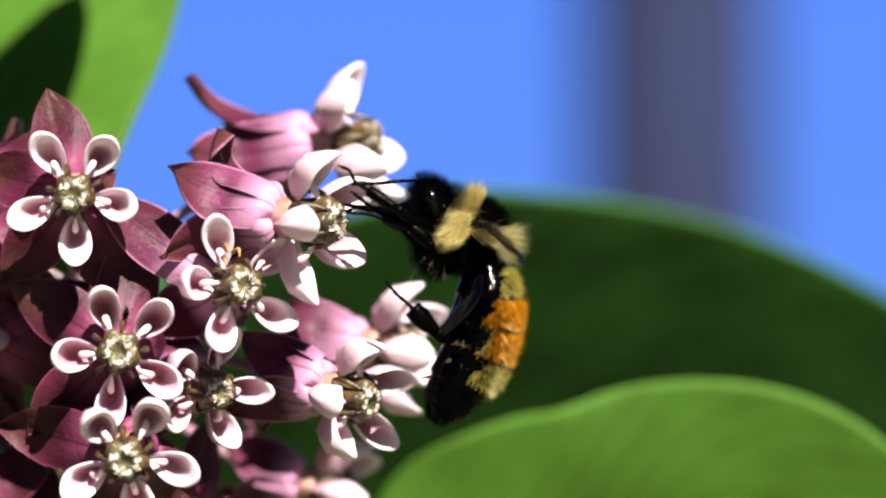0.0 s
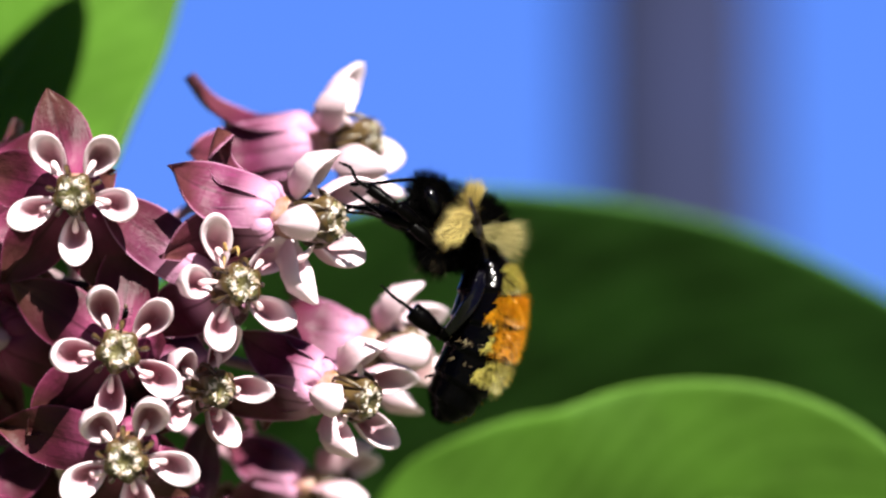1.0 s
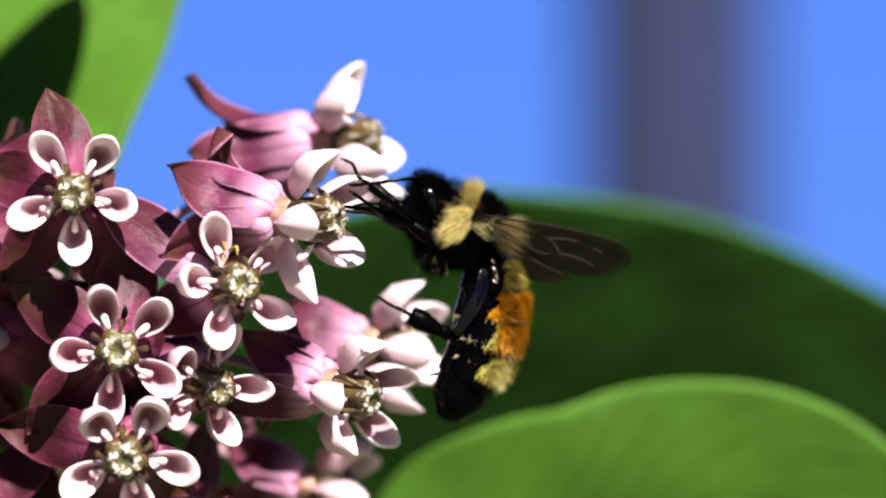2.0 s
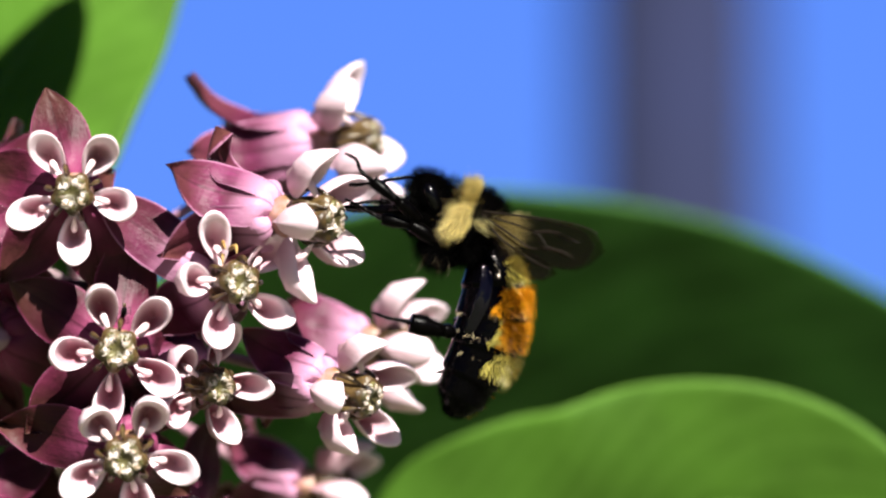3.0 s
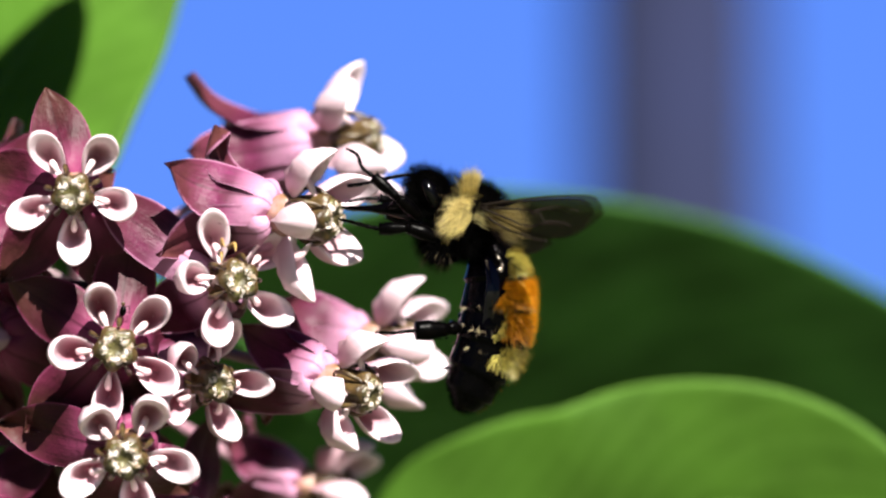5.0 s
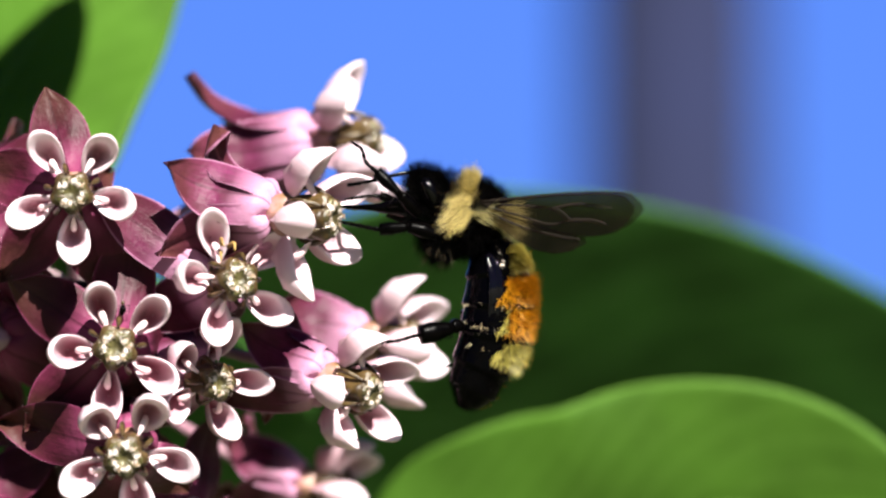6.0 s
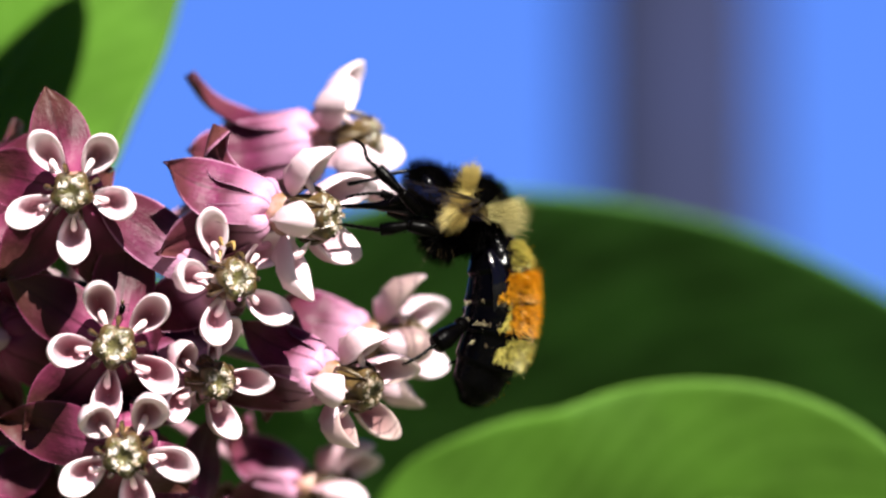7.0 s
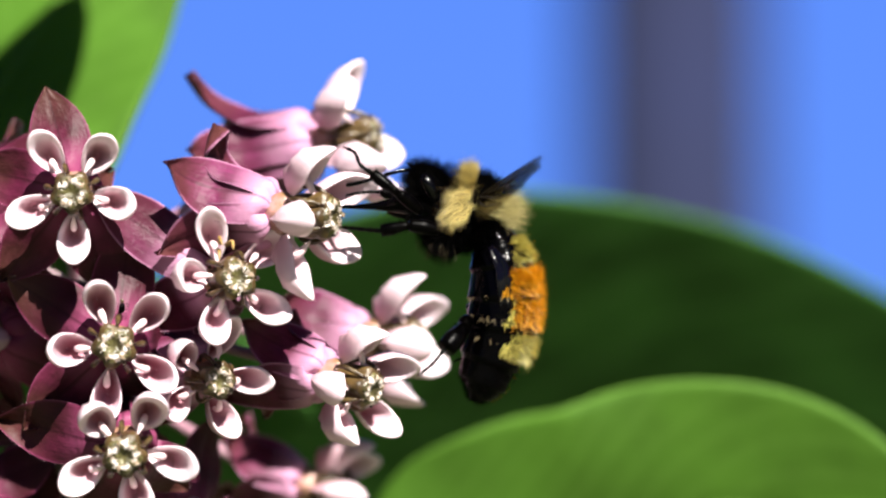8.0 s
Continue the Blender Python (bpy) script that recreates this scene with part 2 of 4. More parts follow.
def hair_mesh(name, roots, mat, length, radius=0.022, droop=None, seed=1, spread=0.35, clump=0.0):
    """Many fine tapering hairs; roots: pairs of place and direction."""
    rnd = random.Random(seed)
    verts, faces = [], []
    for p, d in roots:
        lock = Vector(p) * 3.6 + Vector((seed, 0, 0))
        d = Vector(d) + noise.noise_vector(lock) * clump
        d = (d + Vector((rnd.gauss(0, spread), rnd.gauss(0, spread), rnd.gauss(0, spread)))).normalized()
        ln = length * rnd.uniform(0.55, 1.15) * (1 + 0.7 * clump * noise.noise(lock * 1.3))
        a = d.orthogonal().normalized()
        b = d.cross(a)
        bend = Vector((rnd.gauss(0, 0.12), rnd.gauss(0, 0.12), rnd.gauss(0, 0.12))) * ln + (Vector(droop) * ln if droop else Vector())
        base = len(verts)
        for q in range(3):
            g = 2.0944 * q
            verts.append((Vector(p) + (a * math.cos(g) + b * math.sin(g)) * radius) * MM)
        for q in range(3):
            g = 2.0944 * q
            verts.append((Vector(p) + d * ln * 0.55 + bend * 0.35 + (a * math.cos(g) + b * math.sin(g)) * radius * 0.8) * MM)
        verts.append((Vector(p) + d * ln + bend) * MM)
        for q in range(3):
            r = (q + 1) % 3
            faces += [(base + q, base + r, base + 3 + r, base + 3 + q), (base + 3 + q, base + 3 + r, base + 6)]
    me = bpy.data.meshes.new(name)
    me.from_pydata(verts, [], faces)
    me.materials.append(mat)
    return me


# ---- ground and the far pole ----
def build_ground():
    rows = [[(x, y, 0) for x in np.linspace(-9e5, 9e5, 13)] for y in np.linspace(-9e5, 9e5, 13)]
    ob = new("ground", grid_mesh("ground", rows, False, M_GROUND))
    tagged(ob, "green summer meadow reaching to the horizon", "ground", kind="structure")


def build_pole():
    base = spot(*(309.75, 6000.00, 0.00))
    pts = [(0, 0, h) for h in np.linspace(-300, 9000, 12)]
    pole = new("utility_pole")
    pole.location = (base.x, base.y, 0)
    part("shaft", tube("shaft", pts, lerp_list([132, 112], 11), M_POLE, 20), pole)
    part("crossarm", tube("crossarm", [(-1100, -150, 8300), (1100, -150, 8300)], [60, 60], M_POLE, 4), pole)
    tagged(pole, "grey weathered wooden pole standing far behind the plants, blue with haze", "pole")


def build_backdrop():
    """The open sky ahead, so far off that nothing shifts against it: deep blue, paler towards the horizon."""
    m = bpy.data.materials.new("clear_sky")
    m.use_nodes = True
    nt = m.node_tree
    nt.nodes.remove(nt.nodes["Principled BSDF"])
    em = nt.nodes.new("ShaderNodeEmission")
    tc = nt.nodes.new("ShaderNodeTexCoord")
    sep = nt.nodes.new("ShaderNodeSeparateXYZ")
    nt.links.new(tc.outputs["Generated"], sep.inputs[0])
    mix = nt.nodes.new("ShaderNodeMix")
    mix.data_type = "RGBA"
    mix.inputs["A"].default_value = (0.160, 0.345, 1.0, 1)
    mix.inputs["B"].default_value = (0.035, 0.16, 0.90, 1)
    nt.links.new(sep.outputs[2], mix.inputs["Factor"])
    nt.links.new(mix.outputs["Result"], em.inputs["Color"])
    em.inputs["Strength"].default_value = 0.375
    nt.links.new(em.outputs[0], nt.nodes["Material Output"].inputs["Surface"])
    rows = [[(x * 1e3, 8e5, z * 1e3) for x in np.linspace(-300, 300, 9)] for z in np.linspace(-20, 420, 9)]
    tagged(new("backdrop", grid_mesh("backdrop", rows, False, m)), "clear deep blue summer sky", "sky", kind="structure")


build_ground()
build_pole()
build_backdrop()


# ---- the plant: stem, hub and leaves ----
HUB = Vector((-21.27, 17.00, -4.13))
plant = new("milkweed_plant")
foot = spot(*HUB) + Vector((0.02, 0.05, 0))
plant.location = (foot.x, foot.y, 0)
tagged(plant, "tall milkweed with broad oval leaves and a pink flower head", "plant")


def to_plant(p):
    """A point of the leaning rig, in the plant's own millimetres."""
    return (spot(*p) - plant.location) / MM


def leaf_mesh(name, ctrl, across, half, mat, cup=0.12, wave=0.03, n=44, w=22, thick=0.35, shape=0.75, seed=1.0):
    """An oval blade along a midrib; across: the way to one margin; cup lifts the margins off the midrib's plane."""
    line = [to_plant(p) for p in curve_points(ctrl, n)]
    side0 = (RIG.to_3x3() @ Vector(across)).normalized()
    rows, uvs = [], []
    for i, p in enumerate(line):
        u = i / n
        d = (line[min(i + 1, n)] - line[max(i - 1, 0)]).normalized()
        side = (side0 - d * side0.dot(d)).normalized()
        up = d.cross(side)
        hw = half * max(0.004, math.sin(math.pi * u ** shape)) ** 0.62
        row, uv = [], []
        for j in range(w + 1):
            v = 2 * j / w - 1
            lift = cup * half * v * v + wave * half * abs(v) ** 2 * (
                math.sin(u * 15 + 2.0 * v + seed) + 0.6 * math.sin(u * 31 + seed * 2))
            lift -= 0.018 * half * (1 - min(1, abs(v) * 22))
            row.append(p + side * (hw * v) + up * lift)
            uv.append((u, 0.5 + v / 2))
        rows.append(row)
        uvs.append(uv)
    return grid_mesh(name, rows, False, mat, uvs)


def add_leaf(ctrl, across, half, mat, stalk, label, rib=1.0, **kw):
    ob = part("leaf", leaf_mesh("leaf", ctrl, across, half, mat, **kw), plant, label)
    md = ob.modifiers.new("thickness", "SOLIDIFY")
    md.thickness, md.offset = 0.0004, -1
    line = [to_plant(p) for p in curve_points(ctrl, 30)]
    part("midrib", tube("midrib", line, [rib * v for v in lerp_list([1.2, 0.9, 0.5, 0.15], 30)], mat if rib < 1 else M_STEM, 8), ob)
    if stalk:
        pts = curve_points([to_plant(q) for q in stalk] + [line[0]], 10)
        part("leaf_stalk", tube("leaf_stalk", pts, lerp_list([1.6, 1.2], 10), M_STEM, 8), ob)
    return ob


def build_plant():
    top = to_plant(HUB)
    low = Vector((0, 0, -20))
    bend = [low, Vector((2, -3, 500)), top + Vector((10, 30, -170)), top + Vector((4, 14, -60)), top]
    part("stem", tube("stem", curve_points(bend, 40), lerp_list([5, 4.5, 4, 3, 1.3], 40), M_STEM, 14), plant)
    hub = tube("umbel_hub", [top + Vector((0, 1, -2)), top + Vector((0, 0, 0)), top + Vector((0, -1, 1.2))], [1.3, 1.9, 1.0], M_STALK, 12)
    part("umbel_hub", hub, plant)
    j = HUB
    # lit leaf rising behind the flowers
    add_leaf([(-34.57, 22.00, -5.84), (-30.21, 31.00, 3.74), (-24.04, 42.00, 15.45), (-15.88, 55.00, 33.71)], (0.93, 0.12, 0.28), 9.5, M_LEAF,
             [(j.x + 3, 30, j.z - 60)], "pale green oval leaf lit by the sun", rib=0.5, cup=0.05, seed=0.4)
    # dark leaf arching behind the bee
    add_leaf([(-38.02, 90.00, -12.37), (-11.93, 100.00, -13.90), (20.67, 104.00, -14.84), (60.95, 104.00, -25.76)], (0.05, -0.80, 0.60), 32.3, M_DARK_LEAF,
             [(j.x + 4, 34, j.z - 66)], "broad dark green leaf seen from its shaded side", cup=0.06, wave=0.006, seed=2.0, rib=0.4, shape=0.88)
    # lit leaf low in front of it
    add_leaf([(-4.52, 42.00, -18.89), (7.54, 41.00, -18.05), (22.40, 40.00, -16.60), (42.00, 38.00, -32.40)], (0.02, -0.22, 0.96), 8.4, M_LEAF,
             [(j.x + 5, 32, j.z - 75)], "bright green leaf with a pale wavy margin", rib=0.45, cup=-0.08, wave=0.05, seed=1.3)
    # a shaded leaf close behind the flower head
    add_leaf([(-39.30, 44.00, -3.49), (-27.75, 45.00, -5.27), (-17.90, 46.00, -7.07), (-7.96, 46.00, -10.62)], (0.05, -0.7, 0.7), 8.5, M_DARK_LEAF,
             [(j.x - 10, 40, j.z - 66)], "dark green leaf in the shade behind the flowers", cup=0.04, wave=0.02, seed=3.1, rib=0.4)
    # a leaf higher up, whose shade falls on the pale one
    ray = (RIG.to_3x3().inverted() @ TO_SUN) * 34
    a, b = Vector((-30.60, 29.00, 0.37)) + ray, Vector((-22.50, 42.00, 16.15)) + ray
    mid = a.lerp(b, 0.5)
    add_leaf([tuple(a), tuple(mid), tuple(b)], (0.9, 0.2, 0.1), 3.6, M_LEAF,
             [(j.x - 25, 30, j.z - 60), (j.x - 35, -10, j.z + 10)], "small oval leaf above the flower head", cup=0.05)


build_plant()


# ---- florets ----
def hood_mesh(k=1.0, length=3.7, width=1.0, tint=0.82, slope=0.42, lip=0.0):
    """One hood: a lipped scoop, pointed at its foot, standing out and up; local +x outward, +z along the flower's axis."""
    lean = radians(37)
    ax = Vector((math.cos(lean), 0, math.sin(lean)))
    nrm = Vector((-math.sin(lean), 0, math.cos(lean)))
    foot_ = Vector((0.85, 0, 0.55))
    seg = 28
    # size, depth, pigment, shift of the ring towards the foot
    prof = [(0.05, -1.42, 0.7, 0.0), (0.45, -1.38, 0.65, 0.0), (0.78, -1.08, 0.72, 0.0), (0.94, -0.58, 0.58, 0.0), (1.0, -0.2, 0.32, 0.0), (1.0, -0.06, 0.03, 0.0),
            (0.985, 0.01, 0.0, 0.0), (0.955, 0.05, 0.0, 0.004), (0.91, 0.04, 0.0, 0.01), (0.865, -0.03, 0.12, 0.016), (0.81, -0.18, 0.40, 0.025), (0.74, -0.40, 0.66, 0.04),
            (0.64, -0.64, 0.86, 0.055), (0.50, -0.88, 1.0, 0.07), (0.30, -1.04, 1.1, 0.075), (0.04, -1.09, 1.15, 0.075)]
    rows, pig = [], []
    for sc, dp, pg, sh in prof:
        row, pr = [], []
        if sh > 0.01:
            sc -= lip * min(1, sc / 0.6)
        for s in range(seg):
            q = 2 * math.pi * s / seg
            c, si = math.cos(q), math.sin(q)
            a = length * (0.5 + (0.5 * c + 0.02 + 0.055 * max(0, c) ** 8) * sc - sh)
            b = width * si * sc * math.sqrt(max(0.02, (1 + 0.92 * c) / 2)) * 1.28
            deep = dp * (0.62 + 0.30 * (1 - max(0, c) * sc) + 0.1 * min(0, c)) * k
            # the sides stand up above the middle line, and the tip lifts
            deep -= 0.22 * (1 - abs(si)) ** 2 * (dp < -0.9) * (pg < 0.7)
            lift = 0.34 * si * si * sc + 0.62 * max(0, c) ** 3 * sc - 0.1 * max(0, -c) * sc
            row.append(foot_ + ax * a + Vector((0, 1, 0)) * b + nrm * (deep + lift))
            pr.append(min(1, max(0, pg * (tint - slope * c * sc))))
        rows.append(row)
        pig.append(pr)
    return grid_mesh("hood", rows, True, M_HOOD, pigment=pig)


def horn_mesh():
    pts = curve_points([(2.05, 0, 0.9), (2.0, 0, 1.3), (1.82, 0, 1.58), (1.52, 0, 1.74), (1.2, 0, 1.85), (0.95, 0, 1.95)], 12)
    return tube("horn", pts, lerp_list([0.12, 0.19, 0.22, 0.19, 0.11, 0.03], 12), M_HORN, 10)


def petal_mesh(reflex, curl=0.5, length=6.4, half=1.5, seed=0.0, fold=0.5):
    """One corolla lobe, bent back from the flower; reflex in degrees below the flower's own plane at its middle."""
    n, w = 18, 10
    line = []
    p = Vector((0.5, 0, -0.35))
    step = length / n
    for i in range(n + 1):
        u = i / n
        line.append(p.copy())
        bend = radians(reflex) * min(1, max(0, u - 0.06) / 0.16) - radians(62) * curl * min(1, max(0, u - 0.45) / 0.4)
        p = p + Vector((math.cos(bend), 0, -math.sin(bend))) * step
    rows, pig, uvs = [], [], []
    for i, p in enumerate(line):
        u = i / n
        d = (line[min(i + 1, n)] - line[max(i - 1, 0)]).normalized()
        up = Vector((-d.z, 0, d.x))
        hw = half * (0.5 + 0.5 * math.sin(min(1, u / 0.5) * 1.5708)) if u < 0.5 else half * max(0.02, 1 - ((u - 0.5) / 0.5) ** 1.9)
        row, pr, uv = [], [], []
        for j in range(w + 1):
            v = 2 * j / w - 1
            cup = (0.55 * max(0, 1 - u * 1.6) + 0.16 - 0.5 * u * fold) * half * v * v + 0.09 * math.sin(u * 9 + v * 3 + seed) * abs(v) + 0.10 * max(0, 1 - abs(v) * 5)
            row.append(p + Vector((0, hw * v, 0)) - up * cup)
            pr.append(max(0.0, min(1.0, 1.3 - u * 2.8)))
            uv.append((u, 0.5 + v / 2))
        rows.append(row)
        pig.append(pr)
        uvs.append(uv)
    # a second skin gives the lobe its thickness
    shut = rows + [[q + Vector((0, 0, -0.10)) for q in r] for r in reversed(rows)]
    margin = []
    for i in range(2, n):
        for j, s in ((0, -1), (w, 1)):
            for f in (0.0, 0.5):
                margin.append((rows[i][j].lerp(rows[i + 1][j], f), Vector((0.25, s * 0.8, 0.35))))
    return grid_mesh("petal", shut, False, M_PETAL, uvs + uvs[::-1], pig + pig[::-1]), margin


def column_mesh():
    rows = []
    for z, r, lobe in [(0.0, 0.0, 0), (0.1, 0.95, 0.0), (0.7, 1.0, 0.08), (1.6, 1.08, 0.12), (2.4, 1.14, 0.14), (2.75, 1.08, 0.10), (2.8, 0.7, 0)]:
        rows.append([(r * (1 + lobe * math.cos(5 * q)) * math.cos(q), r * (1 + lobe * math.cos(5 * q)) * math.sin(q), z)
                     for q in [2 * math.pi * k / 40 for k in range(40)]])
    return grid_mesh("column", rows, True, M_COLUMN)


def neck_mesh():
    """The pale neck that carries column and hoods above the bent-back petals."""
    rows = []
    for z, r in [(-0.8, 0.0), (-0.8, 0.7), (-0.5, 0.95), (-0.1, 1.1), (0.35, 1.12), (0.7, 0.9), (0.8, 0.0)]:
        rows.append([(r * (1 + 0.06 * math.cos(5 * q)) * math.cos(q), r * (1 + 0.06 * math.cos(5 * q)) * math.sin(q), z)
                     for q in [2 * math.pi * k / 30 for k in range(30)]])
    return grid_mesh("neck", rows, True, M_NECK)


def stigma_mesh():
    rows = []
    for z, r, lobe in [(2.66, 0.92, 0.10), (2.88, 0.88, 0.12), (2.98, 0.70, 0.10), (2.96, 0.52, 0.16), (2.90, 0.34, 0.14), (2.80, 0.2, 0.0), (2.78, 0.0, 0)]:
        rows.append([(r * (1 + lobe * math.cos(5 * q + 0.3)) * math.cos(q), r * (1 + lobe * math.cos(5 * q + 0.3)) * math.sin(q), z + 0.05 * math.sin(10 * q) * (r > 0.3))
                     for q in [2 * math.pi * k / 40 for k in range(40)]])
    return grid_mesh("stigma_head", rows, True, M_STIGMA)


def anther_tip_mesh(seed):
    """The white papery, crumpled flap of an anther, lying over the rim of the column's head."""
    rows = []
    for i in range(10):
        u = i / 9
        hw = 0.47 * math.sin(math.pi * (0.14 + 0.80 * u)) ** 0.6
        row = []
        for v in np.linspace(-1, 1, 9):
            n = noise.noise_vector(Vector((u * 3.1, v * 2.2, seed * 7.3)))
            row.append((0.93 - 0.52 * u + 0.14 * n.x, 0.85 * hw * v * (1 + 0.6 * n.y), 2.72 + 0.30 * math.sin(u * 2.3) + 0.16 * n.z))
        rows.append(row)
    rows += [[(x, y, z - 0.06) for x, y, z in r] for r in rows[::-1]]
    return grid_mesh("anther_tip", rows, False, M_FLAP)


def anther_mesh():
    """A pale anther flap with its brown wing, between two hoods."""
    pts = [(1.0, 0, 0.45), (1.40, 0, 0.85), (1.52, 0, 1.45), (1.32, 0, 2.15), (0.96, 0, 2.75)]
    return tube("wing_edge", curve_points(pts, 8), lerp_list([0.08, 0.14, 0.16, 0.14, 0.05], 8), M_ANTHER, 7)


def gland_mesh():
    """The small dark gland between two anthers, at the rim of the column's head."""
    rows = [[(1.06 + 0.11 * math.sin(t) * math.cos(q), 0.10 * math.sin(t) * math.sin(q), 2.62 + 0.2 * math.cos(t)) for q in np.linspace(0, 6.283, 9)[:-1]]
            for t in np.linspace(0, 3.1416, 7)]
    return grid_mesh("gland", rows, True, M_GLAND)


M_GLAND = material("gland_skin", (0.03, 0.015, 0.008), 0.25, (0.015, 0.008, 0.005), 1500.0)
GLAND = gland_mesh()
HOODS = [hood_mesh(1.0, 3.6, 0.93), hood_mesh(0.95, 3.75, 0.90), hood_mesh(1.05, 3.45, 0.99)]
# paler hoods with wider white lips: full sun put into pigment and shape
PALE_HOODS = [hood_mesh(0.92, 3.7, 1.0, 0.70, 0.40, 0.15), hood_mesh(0.88, 3.85, 0.97, 0.62, 0.40, 0.13), hood_mesh(0.96, 3.55, 1.05, 0.74, 0.40, 0.16)]
NECK, HORN, COLUMN, STIGMA, ANTHER = neck_mesh(), horn_mesh(), column_mesh(), stigma_mesh(), anther_mesh()
FLAPS = [anther_tip_mesh(k) for k in range(4)]


def basis(axis, spin):
    """The turn that brings +z onto axis, with the first hood at spin degrees clockwise from upright, seen from the front."""
    z = Vector(axis).normalized()
    up = Vector((0, 0, 1))
    up = (up - z * up.dot(z)).normalized()
    right = up.cross(z)
    x = up * math.cos(radians(spin)) + right * math.sin(radians(spin))
    # seen from the front, right of the viewer is the flower's own left
    y = z.cross(x)
    return Matrix((x, y, z)).transposed()


def floret(key, at, axis, spin, size=1.0, reflex=62, curl=0.5, label="pink milkweed floret with five pale hoods", petals=None, stalk=True, twist=0.0, longer=None, turns=None, rise=None, skin=None, pale=False, splay=0.0, curls=None):
    """A milkweed floret: five hoods with horns about a column, five bent-back petals and a stalk to the hub."""
    rnd = random.Random(key)
    ob = new("milkweed_floret")
    turn = basis(axis, spin)
    base = Vector(at) - Vector(axis).normalized() * 3.0 * size
    ob.matrix_world = RIG @ (Matrix.Translation(base * MM) @ turn.to_4x4())
    sc = Matrix.Diagonal((size, size, size, 1))
    for k in range(5):
        rot = Matrix.Rotation(-k * 2 * math.pi / 5 + rnd.uniform(-0.07, 0.07), 4, "Z")
        wob = Matrix.Rotation(rnd.uniform(-0.12, 0.12), 4, "Y") @ Matrix.Rotation(rnd.uniform(-0.12, 0.12), 4, "X")
        foot = Matrix.Translation((0.85 * MM, 0, 0.55 * MM))
        short = 1.0 - 0.006 * splay
        lift = foot @ Matrix.Rotation(-radians((rise or {}).get(k, 4 if rise else 0) - splay), 4, "Y") @ Matrix.Scale(short, 4) @ foot.inverted()
        h = part("hood", (PALE_HOODS if pale else HOODS)[rnd.randrange(3)], ob, m=sc @ rot @ wob @ lift)
        part("horn", HORN, h, m=Matrix.Rotation(rnd.uniform(-0.1, 0.1), 4, "X"))
        rot2 = Matrix.Rotation(-(k + 0.5) * 2 * math.pi / 5 - radians(twist + (turns or {}).get(k, 0)) + rnd.uniform(-0.1, 0.1), 4, "Z")
        part("anther", ANTHER, ob, m=sc @ rot2)
        part("gland", GLAND, ob, m=sc @ rot2)
        part("anther_tip", FLAPS[rnd.randrange(4)], ob, m=sc @ rot @ Matrix.Rotation(rnd.uniform(-0.2, 0.2), 4, "Z"))
        rf = (petals or {}).get(k, reflex + rnd.uniform(-9, 9))
        bent = curl + rnd.uniform(-0.25, 0.25)
        blade, margin = petal_mesh(rf, (curls or {}).get(k, bent), 6.4 * rnd.uniform(0.93, 1.06) * (longer or {}).get(k, 1.0), 1.7, rnd.uniform(0, 6), rnd.uniform(0.1, 1.3))
        if skin:
            blade.materials[0] = skin
        pet = part("petal", blade, ob, m=sc @ rot2)
        part("fuzz", hair_mesh("fuzz", margin, M_FUZZ, 0.10, 0.005, seed=k, spread=0.5), pet)
    part("neck", NECK, ob, m=sc)
    part("column", COLUMN, ob, m=sc)
    part("stigma_head", STIGMA, ob, m=sc)
    if stalk:
        inv = ob.matrix_world.inverted()
        hub = (inv @ spot(*HUB)) / MM
        mid = hub * 0.5 + Vector((0, 0, -3.5))
        part("pedicel", tube("pedicel", curve_points([(0, 0, -0.8), (0, 0, -2.6), mid, hub], 16), lerp_list([0.75, 0.36, 0.29, 0.29], 16), M_STALK, 8), ob)
    tagged(ob, label, "flower", "florets of the milkweed flower head")
    FLORETS[key] = ob
    return ob


FLORETS = {}


